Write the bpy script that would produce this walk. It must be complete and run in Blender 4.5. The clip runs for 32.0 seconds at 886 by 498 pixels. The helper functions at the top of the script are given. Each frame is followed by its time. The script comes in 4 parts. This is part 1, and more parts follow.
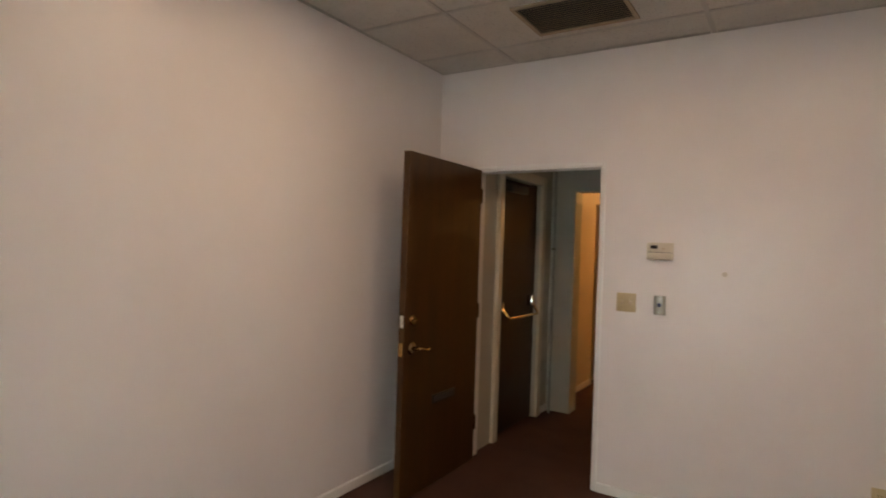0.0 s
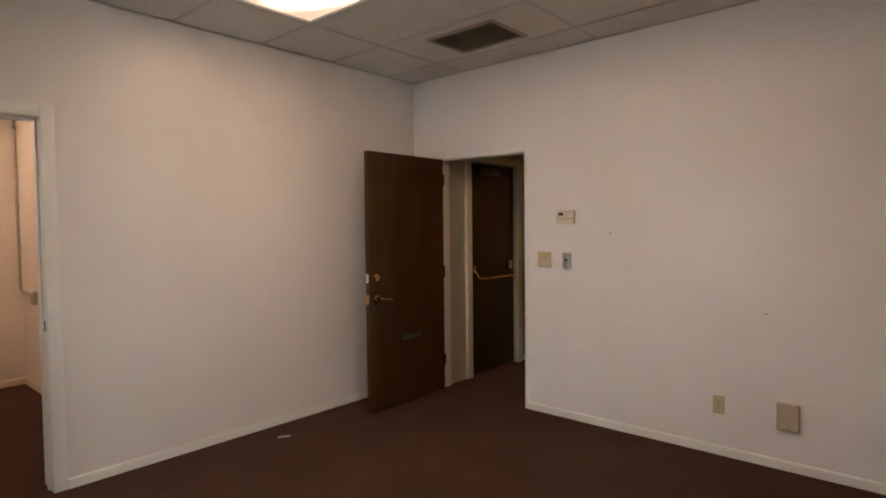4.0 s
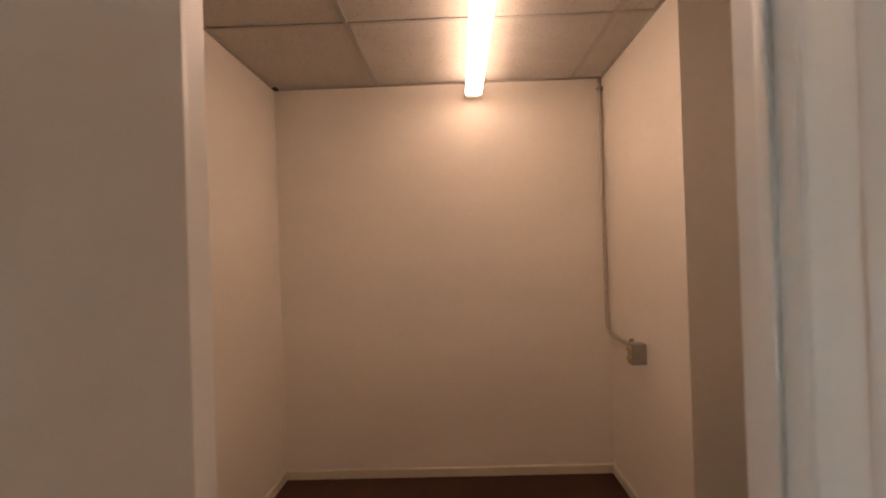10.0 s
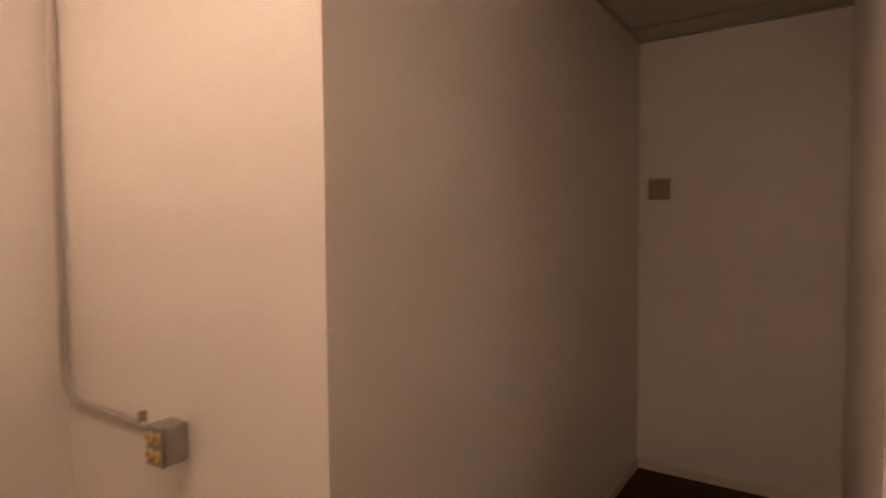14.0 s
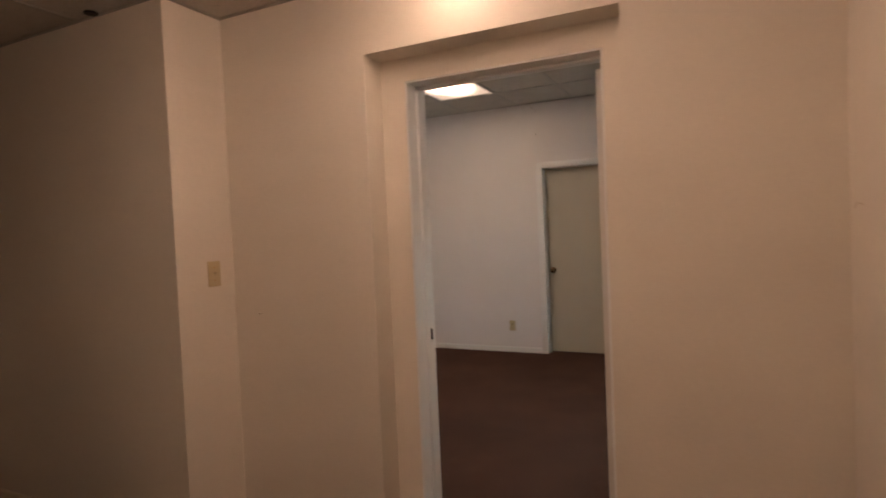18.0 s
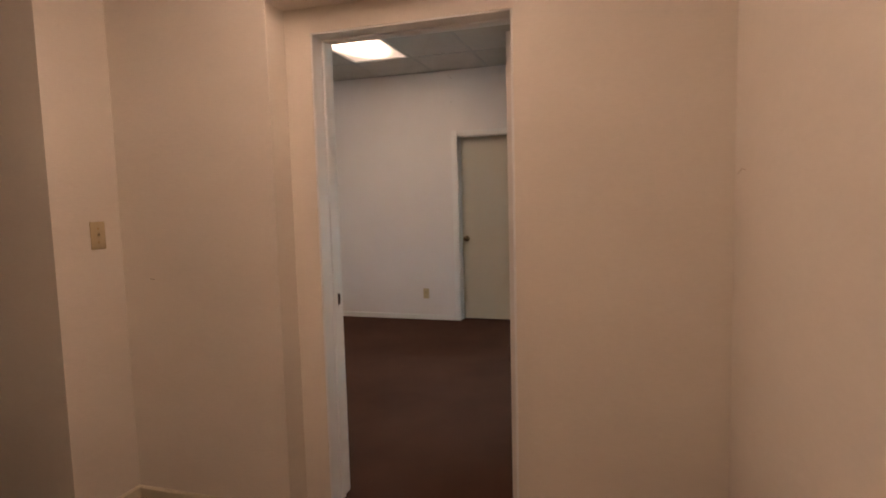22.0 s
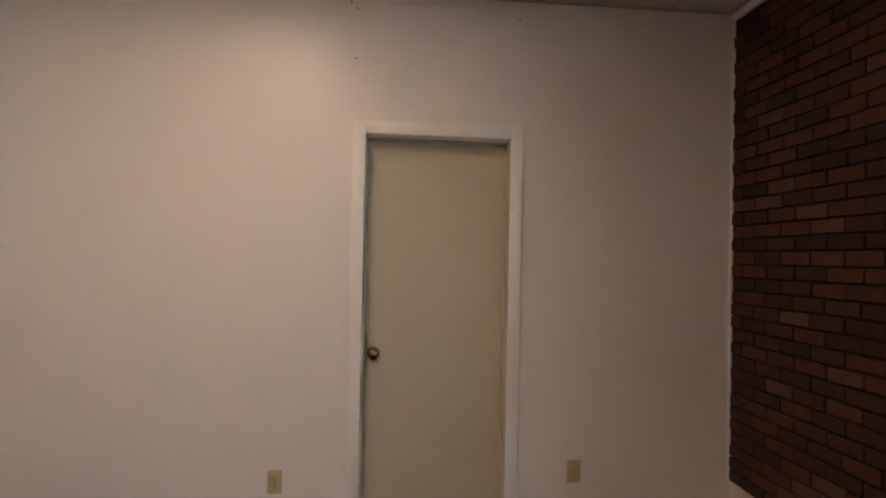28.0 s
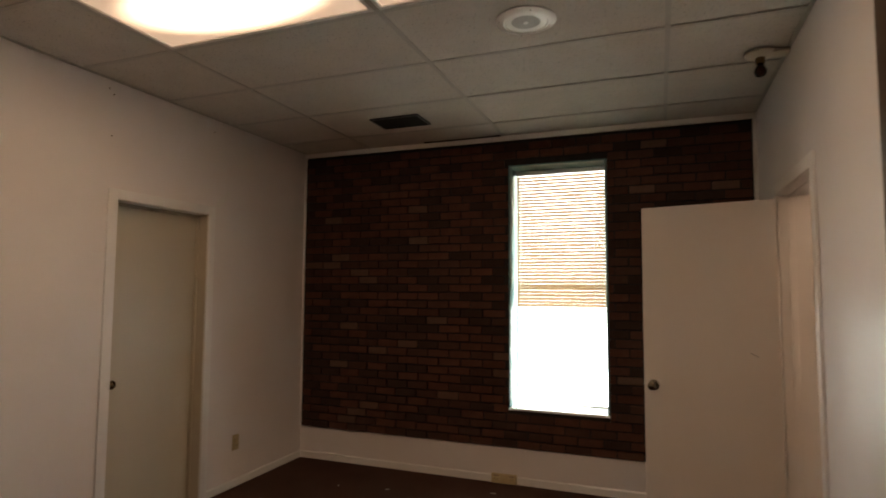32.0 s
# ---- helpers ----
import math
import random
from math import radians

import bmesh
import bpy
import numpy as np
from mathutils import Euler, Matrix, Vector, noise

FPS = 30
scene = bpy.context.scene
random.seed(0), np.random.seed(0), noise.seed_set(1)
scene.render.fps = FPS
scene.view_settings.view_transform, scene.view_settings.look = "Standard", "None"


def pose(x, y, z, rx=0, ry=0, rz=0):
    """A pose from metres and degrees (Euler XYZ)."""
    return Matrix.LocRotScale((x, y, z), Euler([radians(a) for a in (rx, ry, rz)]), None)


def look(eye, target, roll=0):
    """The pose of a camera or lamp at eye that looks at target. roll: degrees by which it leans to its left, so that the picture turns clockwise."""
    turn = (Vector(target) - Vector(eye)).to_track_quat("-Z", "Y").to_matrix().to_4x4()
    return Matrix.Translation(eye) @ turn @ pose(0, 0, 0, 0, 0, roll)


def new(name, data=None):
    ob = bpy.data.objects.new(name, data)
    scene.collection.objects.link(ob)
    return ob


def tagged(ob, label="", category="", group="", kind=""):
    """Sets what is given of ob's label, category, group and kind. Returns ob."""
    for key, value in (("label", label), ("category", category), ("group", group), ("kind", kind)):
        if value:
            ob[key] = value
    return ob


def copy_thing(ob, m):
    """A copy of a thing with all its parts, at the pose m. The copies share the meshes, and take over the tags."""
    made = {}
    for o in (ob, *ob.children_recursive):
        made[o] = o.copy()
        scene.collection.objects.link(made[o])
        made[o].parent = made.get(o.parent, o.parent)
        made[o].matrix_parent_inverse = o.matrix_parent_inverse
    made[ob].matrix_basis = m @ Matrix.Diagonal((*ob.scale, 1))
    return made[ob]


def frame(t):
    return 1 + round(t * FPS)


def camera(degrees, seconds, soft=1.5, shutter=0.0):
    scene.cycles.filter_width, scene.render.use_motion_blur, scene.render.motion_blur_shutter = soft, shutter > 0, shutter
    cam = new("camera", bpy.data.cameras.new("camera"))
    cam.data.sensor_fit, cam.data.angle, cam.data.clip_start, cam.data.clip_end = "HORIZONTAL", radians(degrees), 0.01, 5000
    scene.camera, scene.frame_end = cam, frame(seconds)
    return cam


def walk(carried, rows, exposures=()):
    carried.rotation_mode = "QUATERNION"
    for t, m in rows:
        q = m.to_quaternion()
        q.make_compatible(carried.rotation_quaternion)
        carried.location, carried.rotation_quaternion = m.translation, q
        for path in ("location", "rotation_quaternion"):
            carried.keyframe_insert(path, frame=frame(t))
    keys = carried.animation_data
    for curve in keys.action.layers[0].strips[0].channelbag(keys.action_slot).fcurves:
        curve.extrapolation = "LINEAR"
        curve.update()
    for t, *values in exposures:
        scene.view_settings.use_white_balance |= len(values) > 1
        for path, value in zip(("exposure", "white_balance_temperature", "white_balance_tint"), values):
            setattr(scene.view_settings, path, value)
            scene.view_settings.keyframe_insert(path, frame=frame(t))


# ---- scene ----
cam = camera(76.0, 32.0, soft=1.8, shutter=0.4)
PATH = [
    (0, (2.250, 0.847, 1.487), (1.187, 2.541, 1.479), 1.92),
    (0.5, (2.536, 0.850, 1.533), (1.203, 2.341, 1.527), 0.93),
    (1, (2.830, 0.848, 1.515), (1.324, 2.164, 1.514), -0.17),
    (1.5, (3.205, 0.732, 1.485), (1.561, 1.870, 1.501), 1.90),
    (2, (3.304, 0.652, 1.482), (1.765, 1.928, 1.445), 2.82),
    (2.5, (3.379, 0.616, 1.473), (1.946, 2.009, 1.407), 1.42),
    (4.5, (3.680, 0.583, 1.421), (2.362, 2.085, 1.340), -0.62),
    (5, (3.629, 0.551, 1.366), (2.177, 1.922, 1.257), -0.24),
    (5.5, (3.606, 0.540, 1.341), (2.046, 1.784, 1.204), 0.45),
    (6, (3.575, 0.536, 1.370), (1.879, 1.594, 1.301), -0.91),
    (6.5, (3.462, 0.539, 1.379), (1.636, 1.351, 1.304), -0.12),
    (7, (3.147, 0.556, 1.375), (1.228, 1.109, 1.268), 2.00),
    (7.5, (2.740, 0.649, 1.371), (0.772, 0.966, 1.204), 1.13),
    (8, (2.292, 0.786, 1.400), (0.297, 0.779, 1.261), -0.12),
    (8.5, (1.943, 0.854, 1.411), (-0.049, 0.734, 1.275), 0.63),
    (9, (1.479, 0.934, 1.368), (-0.517, 0.968, 1.243), 0.28),
    (9.5, (1.082, 0.979, 1.343), (-0.917, 1.000, 1.296), -0.97),
    (10, (0.729, 1.036, 1.415), (-1.270, 0.984, 1.425), -1.84),
    (10.5, (0.427, 1.021, 1.394), (-1.569, 0.900, 1.454), -3.89),
    (11, (0.199, 1.111, 1.429), (-1.775, 0.795, 1.506), -1.92),
    (11.5, (0.047, 1.018, 1.398), (-1.941, 0.820, 1.490), 0.63),
    (12, (-0.067, 1.130, 1.435), (-2.067, 1.159, 1.394), -0.25),
    (12.5, (-0.210, 1.027, 1.438), (-2.173, 1.395, 1.338), -0.47),
    (13, (-0.237, 0.905, 1.429), (-1.989, 1.867, 1.349), 2.88),
    (13.5, (-0.531, 1.044, 1.424), (-1.990, 2.404, 1.279), 2.32),
    (14, (-0.728, 1.097, 1.451), (-1.840, 2.758, 1.360), -0.41),
    (14.5, (-0.990, 0.976, 1.406), (-1.649, 2.864, 1.387), -1.22),
    (16.5, (-1.763, 0.564, 1.390), (-0.818, 2.326, 1.463), 1.14),
    (17, (-2.001, 0.492, 1.431), (-0.674, 1.988, 1.497), -0.42),
    (17.5, (-2.281, 0.344, 1.374), (-0.656, 1.510, 1.353), 1.49),
    (18, (-2.369, 0.272, 1.407), (-0.567, 1.136, 1.341), -2.46),
    (18.5, (-2.465, 0.136, 1.397), (-0.628, 0.921, 1.304), -6.55),
    (19, (-2.536, 0.070, 1.383), (-0.646, 0.724, 1.360), -3.10),
    (19.5, (-2.570, 0.074, 1.362), (-0.651, 0.636, 1.346), -3.90),
    (20, (-2.565, 0.063, 1.359), (-0.648, 0.628, 1.276), -5.26),
    (20.5, (-2.570, 0.063, 1.351), (-0.652, 0.619, 1.237), -6.11),
    (21, (-2.533, 0.075, 1.354), (-0.611, 0.613, 1.230), -4.69),
    (21.5, (-2.481, 0.123, 1.349), (-0.561, 0.659, 1.199), -3.55),
    (22, (-2.318, 0.250, 1.369), (-0.417, 0.847, 1.191), -1.49),
    (22.5, (-2.142, 0.378, 1.339), (-0.243, 0.983, 1.170), -0.61),
    (23, (-1.864, 0.480, 1.349), (0.027, 1.112, 1.199), -2.26),
    (23.5, (-1.606, 0.585, 1.306), (0.292, 1.204, 1.195), -3.07),
    (24, (-1.322, 0.677, 1.264), (0.573, 1.307, 1.168), -3.17),
    (24.5, (-1.036, 0.777, 1.246), (0.874, 1.364, 1.184), -3.07),
    (25, (-0.696, 0.853, 1.254), (1.241, 1.346, 1.273), -1.29),
    (25.5, (-0.424, 1.009, 1.288), (1.533, 1.393, 1.430), 1.58),
    (27.5, (0.656, 1.435, 1.481), (2.656, 1.440, 1.513), 2.59),
    (28, (0.839, 1.803, 1.420), (2.831, 1.623, 1.448), 1.16),
    (28.5, (0.903, 2.110, 1.482), (2.834, 1.596, 1.578), 1.89),
    (29, (0.893, 2.365, 1.491), (2.682, 1.476, 1.602), 2.19),
    (29.5, (0.751, 2.763, 1.455), (2.344, 1.560, 1.576), 3.65),
    (30, (0.814, 3.207, 1.409), (2.136, 1.710, 1.509), 2.48),
    (30.5, (0.742, 3.553, 1.395), (1.925, 1.946, 1.517), -0.03),
    (31, (0.685, 3.880, 1.424), (1.725, 2.176, 1.555), -1.75),
    (31.5, (0.628, 4.175, 1.474), (1.509, 2.384, 1.606), -1.75),
    (32, (0.648, 4.411, 1.500), (1.361, 2.548, 1.643), 0.33),
]
STOPS = [
    (0, 2.24, 6880, 10), (1, 2.24, 6820, 10), (2, 2.23, 6750, 10), (5, 2.29, 6900, 10), (6, 2.27, 6700, 10), (7, 2.20, 6540, 10), (8, 2.17, 6460, 10),
    (9, 2.14, 6750, 10), (10, 1.91, 6700, 10), (11, 1.72, 6600, 10), (12, 1.82, 6550, 10), (13, 2.02, 6500, 10), (14, 2.42, 6450, 10), (17, 1.94, 6550, 10),
    (18, 2.00, 6650, 10), (19, 1.94, 6600, 10), (20, 1.94, 6600, 10), (21, 1.94, 6550, 10), (22, 2.12, 6500, 10), (23, 2.27, 6480, 10), (24, 2.31, 6430, 10),
    (25, 2.39, 6620, 10), (28, 2.39, 6580, 10), (29, 2.58, 6480, 10), (30, 2.62, 6380, 10), (31, 1.94, 6900, 10), (32, 1.66, 7600, 10),
]
walk(cam, [(t, look(eye, target, roll)) for t, eye, target, roll in PATH], STOPS)

# ---- light and sky ----
world = bpy.data.worlds.new("world")
scene.world = world
world.use_nodes = True
_sky = world.node_tree.nodes.new("ShaderNodeTexSky")
_sky.sky_type, _sky.sun_disc = "NISHITA", False
_sky.sun_elevation, _sky.sun_rotation = radians(41), radians(251.6)
_bg = world.node_tree.nodes["Background"]
_bg.inputs["Strength"].default_value = 0.06
world.node_tree.links.new(_sky.outputs["Color"], _bg.inputs["Color"])
sun = new("sun", bpy.data.lights.new("sun", "SUN"))
sun.data.energy, sun.data.angle, sun.data.color = 5.0, radians(0.6), (0.76, 0.95, 1.0)
sun.matrix_world = look((-6.0, -2.0, 5.5), (0.0, 0.0, 0.0))
TROFFER, TUBE, SKYCARD, CORRIDOR = 1.40, 3.8, 3.4, 4.2


# ---- materials ----
def nodes_of(name):
    m = bpy.data.materials.new(name)
    m.use_nodes = True
    t = m.node_tree
    return m, t, t.nodes["Principled BSDF"]


def node(t, kind, **values):
    n = t.nodes.new(kind)
    for k, v in values.items():
        n.inputs[k].default_value = v
    return n


def surface(name, low, high, scale=6.0, rough=0.6, grain=120.0, bump=0.15, metal=0.0, coat=0.0, stretch=(1, 1, 1),
            broad=0.9, by_object=0.0, spec=0.5, dist=0.002, specks=0.0, lumps=0.0, streak=(1, 1, 1), lump_size=9.0):
    """Colour that drifts between low and high at a broad scale and a fine one, with fine relief and, if asked, trowelled lumps."""
    m, t, b = nodes_of(name)
    co = t.nodes.new("ShaderNodeTexCoord")
    mp = node(t, "ShaderNodeMapping", Scale=stretch)
    t.links.new(co.outputs["Object"], mp.inputs["Vector"])
    n1 = node(t, "ShaderNodeTexNoise", Scale=scale * broad, Detail=4.0, Roughness=0.6)
    n2 = node(t, "ShaderNodeTexNoise", Scale=grain, Detail=3.0, Roughness=0.6)
    for n in (n1, n2):
        t.links.new(mp.outputs["Vector"], n.inputs["Vector"])
    mix = node(t, "ShaderNodeMath")
    mix.operation = "MULTIPLY_ADD"
    mix.inputs[1].default_value = 0.35
    t.links.new(n2.outputs["Fac"], mix.inputs[0])
    sc = node(t, "ShaderNodeMath")
    sc.operation = "MULTIPLY"
    sc.inputs[1].default_value = 0.65
    t.links.new(n1.outputs["Fac"], sc.inputs[0])
    t.links.new(sc.outputs[0], mix.inputs[2])
    ramp = node(t, "ShaderNodeMapRange")
    ramp.inputs["From Min"].default_value, ramp.inputs["From Max"].default_value = 0.25, 0.75
    t.links.new(mix.outputs[0], ramp.inputs["Value"])
    col = t.nodes.new("ShaderNodeMix")
    col.data_type = "RGBA"
    col.inputs["A"].default_value, col.inputs["B"].default_value = (*low, 1), (*high, 1)
    t.links.new(ramp.outputs["Result"], col.inputs["Factor"])
    out = col.outputs["Result"]
    if specks:
        n3 = node(t, "ShaderNodeTexNoise", Scale=95.0, Detail=2.0, Roughness=0.7)
        t.links.new(mp.outputs["Vector"], n3.inputs["Vector"])
        pit = node(t, "ShaderNodeMapRange")
        pit.inputs["From Min"].default_value, pit.inputs["From Max"].default_value = 0.60, 0.72
        pit.inputs["To Min"].default_value, pit.inputs["To Max"].default_value = 1.0, 1.0 - specks
        t.links.new(n3.outputs["Fac"], pit.inputs["Value"])
        dim = t.nodes.new("ShaderNodeMix")
        dim.data_type, dim.blend_type = "RGBA", "MULTIPLY"
        dim.inputs["Factor"].default_value = 1.0
        t.links.new(out, dim.inputs["A"])
        t.links.new(pit.outputs["Result"], dim.inputs["B"])
        out = dim.outputs["Result"]
    if by_object:
        info = t.nodes.new("ShaderNodeObjectInfo")
        hsv = t.nodes.new("ShaderNodeHueSaturation")
        rng = node(t, "ShaderNodeMapRange")
        rng.inputs["To Min"].default_value, rng.inputs["To Max"].default_value = 1 - by_object, 1 + by_object
        t.links.new(info.outputs["Random"], rng.inputs["Value"])
        t.links.new(rng.outputs["Result"], hsv.inputs["Value"])
        t.links.new(out, hsv.inputs["Color"])
        out = hsv.outputs["Color"]
    t.links.new(out, b.inputs["Base Color"])
    rr = node(t, "ShaderNodeMapRange")
    rr.inputs["To Min"].default_value, rr.inputs["To Max"].default_value = max(0.02, rough - 0.03), min(1.0, rough + 0.03)
    t.links.new(n1.outputs["Fac"], rr.inputs["Value"])
    t.links.new(rr.outputs["Result"], b.inputs["Roughness"])
    b.inputs["Metallic"].default_value = metal
    b.inputs["Specular IOR Level"].default_value = spec
    b.inputs["Coat Weight"].default_value = coat
    if bump:
        bp = node(t, "ShaderNodeBump", Strength=bump, Distance=dist)
        t.links.new(n2.outputs["Fac"], bp.inputs["Height"])
        t.links.new(bp.outputs["Normal"], b.inputs["Normal"])
        if lumps:
            warp = node(t, "ShaderNodeMapping", Scale=streak)
            t.links.new(co.outputs["Object"], warp.inputs["Vector"])
            n4 = node(t, "ShaderNodeTexNoise", Scale=lump_size, Detail=2.5, Roughness=0.5, Distortion=0.3)
            t.links.new(warp.outputs["Vector"], n4.inputs["Vector"])
            ridge = node(t, "ShaderNodeMapRange")
            ridge.interpolation_type = "SMOOTHSTEP"
            ridge.inputs["From Min"].default_value, ridge.inputs["From Max"].default_value = 0.30, 0.72
            t.links.new(n4.outputs["Fac"], ridge.inputs["Value"])
            bl = node(t, "ShaderNodeBump", Strength=1.0, Distance=lumps)
            t.links.new(ridge.outputs["Result"], bl.inputs["Height"])
            t.links.new(bl.outputs["Normal"], bp.inputs["Normal"])
    return m


def glowing(name, colour, strength, grain=0.0):
    m, t, b = nodes_of(name)
    b.inputs["Base Color"].default_value = (0.8, 0.8, 0.8, 1)
    b.inputs["Emission Color"].default_value = (*colour, 1)
    b.inputs["Emission Strength"].default_value = strength
    b.inputs["Roughness"].default_value = 0.4
    return m


PAINT = surface("white_wall_paint", (0.755, 0.718, 0.700), (0.835, 0.798, 0.780), 1.8, 0.33, 260, 0.07, spec=0.38, lumps=0.0010, lump_size=7.0)
PLASTER = surface("cream_plaster", (0.745, 0.692, 0.608), (0.825, 0.772, 0.688), 2.2, 0.44, 60, 0.22, spec=0.45, dist=0.003, stretch=(0.6, 0.6, 1.7), lumps=0.0011, lump_size=6.0, streak=(0.9, 0.9, 1.7))
TRIM = surface("white_gloss_trim", (0.805, 0.795, 0.775), (0.845, 0.835, 0.815), 3.0, 0.34, 90, 0.025, spec=0.5)
TEAL = surface("pale_teal_reveal_paint", (0.056, 0.144, 0.154), (0.080, 0.178, 0.188), 2.0, 0.3, 120, 0.06)
CREAM = surface("cream_gloss_trim", (0.62, 0.56, 0.42), (0.70, 0.64, 0.50), 3.0, 0.32, 90, 0.06)
DOORWHITE = surface("off_white_door_paint", (0.66, 0.62, 0.58), (0.72, 0.685, 0.645), 2.0, 0.34, 160, 0.05)
DOORBEIGE = surface("beige_door_paint", (0.52, 0.47, 0.37), (0.58, 0.53, 0.43), 1.8, 0.38, 160, 0.05)
CARPET = surface("maroon_carpet", (0.062, 0.031, 0.022), (0.108, 0.056, 0.041), 2.2, 0.95, 520, 0.9, spec=0.1, dist=0.006)
TILE = surface("ceiling_tile", (0.54, 0.505, 0.455), (0.64, 0.605, 0.55), 5.0, 0.9, 120, 0.5, spec=0.15, specks=0.5, dist=0.004)
TBAR = surface("ceiling_grid_bar", (0.42, 0.395, 0.355), (0.49, 0.465, 0.42), 4.0, 0.45, 120, 0.03)
MORTAR = surface("dark_mortar", (0.012, 0.010, 0.009), (0.030, 0.025, 0.022), 12.0, 0.95, 260, 0.8, dist=0.004)
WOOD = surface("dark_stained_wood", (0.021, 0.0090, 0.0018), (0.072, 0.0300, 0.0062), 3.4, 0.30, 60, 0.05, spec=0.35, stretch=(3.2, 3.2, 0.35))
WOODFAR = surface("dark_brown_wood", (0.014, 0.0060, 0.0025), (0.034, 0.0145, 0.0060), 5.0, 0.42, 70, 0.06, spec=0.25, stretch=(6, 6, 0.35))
BRASS = surface("polished_brass", (0.62, 0.40, 0.14), (0.80, 0.55, 0.24), 20, 0.18, 200, 0.03, metal=1.0)
BRONZE = surface("aged_bronze", (0.16, 0.11, 0.06), (0.30, 0.22, 0.12), 20, 0.25, 200, 0.05, metal=1.0)
CHROME = surface("worn_chrome", (0.50, 0.49, 0.46), (0.66, 0.65, 0.62), 25, 0.12, 200, 0.02, metal=1.0)
STEEL = surface("galvanised_steel", (0.30, 0.28, 0.24), (0.42, 0.40, 0.35), 30, 0.38, 160, 0.12, metal=0.7)
PIPE = surface("painted_conduit", (0.38, 0.34, 0.29), (0.50, 0.45, 0.39), 14, 0.4, 160, 0.06, metal=0.2)
IVORY = surface("ivory_plastic", (0.50, 0.41, 0.235), (0.58, 0.48, 0.295), 14, 0.35, 160, 0.03)
TANBOX = surface("tan_painted_plate", (0.44, 0.34, 0.24), (0.52, 0.41, 0.30), 14, 0.45, 160, 0.04)
PEWTER = surface("tarnished_metal_knob", (0.13, 0.115, 0.085), (0.21, 0.185, 0.14), 25, 0.16, 200, 0.02, metal=1.0)
PALE = surface("pale_plastic", (0.62, 0.57, 0.45), (0.70, 0.65, 0.53), 14, 0.4, 160, 0.03)
OLIVE = surface("olive_brown_plate", (0.24, 0.18, 0.095), (0.31, 0.235, 0.13), 14, 0.4, 160, 0.04)
# Near-black: the shade in holes and gaps, and parts that are truly black.
DARK = surface("hole_shade_and_black", (0.008, 0.007, 0.006), (0.016, 0.014, 0.012), 14, 0.6, 160, 0.03)
BROWNVENT = surface("brown_dusty_metal", (0.30, 0.225, 0.145), (0.40, 0.31, 0.205), 8, 0.6, 180, 0.1)
GREYVENT = surface("dark_grey_metal", (0.032, 0.034, 0.036), (0.060, 0.062, 0.064), 8, 0.5, 180, 0.1)
# Near-black slats: the darkness inside the open duct is put into their colour.
DUCT_SHADE = surface("duct_shade_black", (0.006, 0.007, 0.006), (0.016, 0.018, 0.015), 5, 0.7, 180, 0.1)
LAMPWHITE = surface("white_enamel", (0.74, 0.72, 0.68), (0.80, 0.78, 0.75), 8, 0.3, 160, 0.02)
STAIN = surface("smudged_plaster", (0.56, 0.51, 0.44), (0.66, 0.61, 0.53), 9.0, 0.5, 40, 0.1)
PAPER = surface("crumpled_paper", (0.42, 0.39, 0.33), (0.56, 0.52, 0.45), 30, 0.8, 160, 0.2)
BULB = surface("dark_amber_glass", (0.020, 0.008, 0.005), (0.040, 0.014, 0.008), 12, 0.12, 120, 0.0)
MESH = surface("speaker_mesh", (0.40, 0.385, 0.36), (0.50, 0.48, 0.45), 12, 0.6, 420, 0.6)
BLUE = surface("dark_blue_key_cap", (0.015, 0.022, 0.07), (0.03, 0.04, 0.11), 12, 0.3, 120, 0.0)
CABLE = surface("yellow_fitting", (0.48, 0.34, 0.10), (0.60, 0.44, 0.16), 20, 0.4, 120, 0.04)
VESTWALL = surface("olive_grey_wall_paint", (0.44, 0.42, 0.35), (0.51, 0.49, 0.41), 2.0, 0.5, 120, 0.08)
CORRWALL = surface("corridor_wall_paint", (0.62, 0.52, 0.38), (0.70, 0.60, 0.46), 2.0, 0.5, 120, 0.08)
BRICKS = [surface("brick_" + n, a, b, 14.0, 0.78, 150, 0.55, by_object=0.17, dist=0.004, spec=0.25) for n, a, b in (
    ("red", (0.064, 0.0255, 0.0165), (0.115, 0.0480, 0.0305)),
    ("brown", (0.053, 0.0240, 0.0165), (0.090, 0.0420, 0.0280)),
    ("dark", (0.030, 0.0162, 0.0120), (0.051, 0.0265, 0.0190)),
    ("pale", (0.100, 0.053, 0.038), (0.150, 0.084, 0.062)))]
TROFFER_GLOW = glowing("lit_diffuser", (1.0, 0.70, 0.51), TROFFER)
_t = TROFFER_GLOW.node_tree
_b = _t.nodes["Principled BSDF"]
_co = _t.nodes.new("ShaderNodeTexCoord")
_mp = node(_t, "ShaderNodeMapping", Scale=(1.0, 2.1, 0.0))
_t.links.new(_co.outputs["Object"], _mp.inputs["Vector"])
_ln = node(_t, "ShaderNodeVectorMath")
_ln.operation = "LENGTH"
_t.links.new(_mp.outputs["Vector"], _ln.inputs[0])
_rg = node(_t, "ShaderNodeMapRange")
_rg.interpolation_type = "SMOOTHSTEP"
_rg.inputs["From Min"].default_value, _rg.inputs["From Max"].default_value = 0.06, 0.62
_rg.inputs["To Min"].default_value, _rg.inputs["To Max"].default_value = TROFFER * 2.9, TROFFER * 0.12
_t.links.new(_ln.outputs["Value"], _rg.inputs["Value"])
_t.links.new(_rg.outputs["Result"], _b.inputs["Emission Strength"])
TUBE_GLOW = glowing("lit_tube", (1.0, 0.665, 0.50), TUBE)
CORRIDOR_GLOW = glowing("lit_corridor_globe", (1.0, 0.50, 0.16), CORRIDOR * 4)
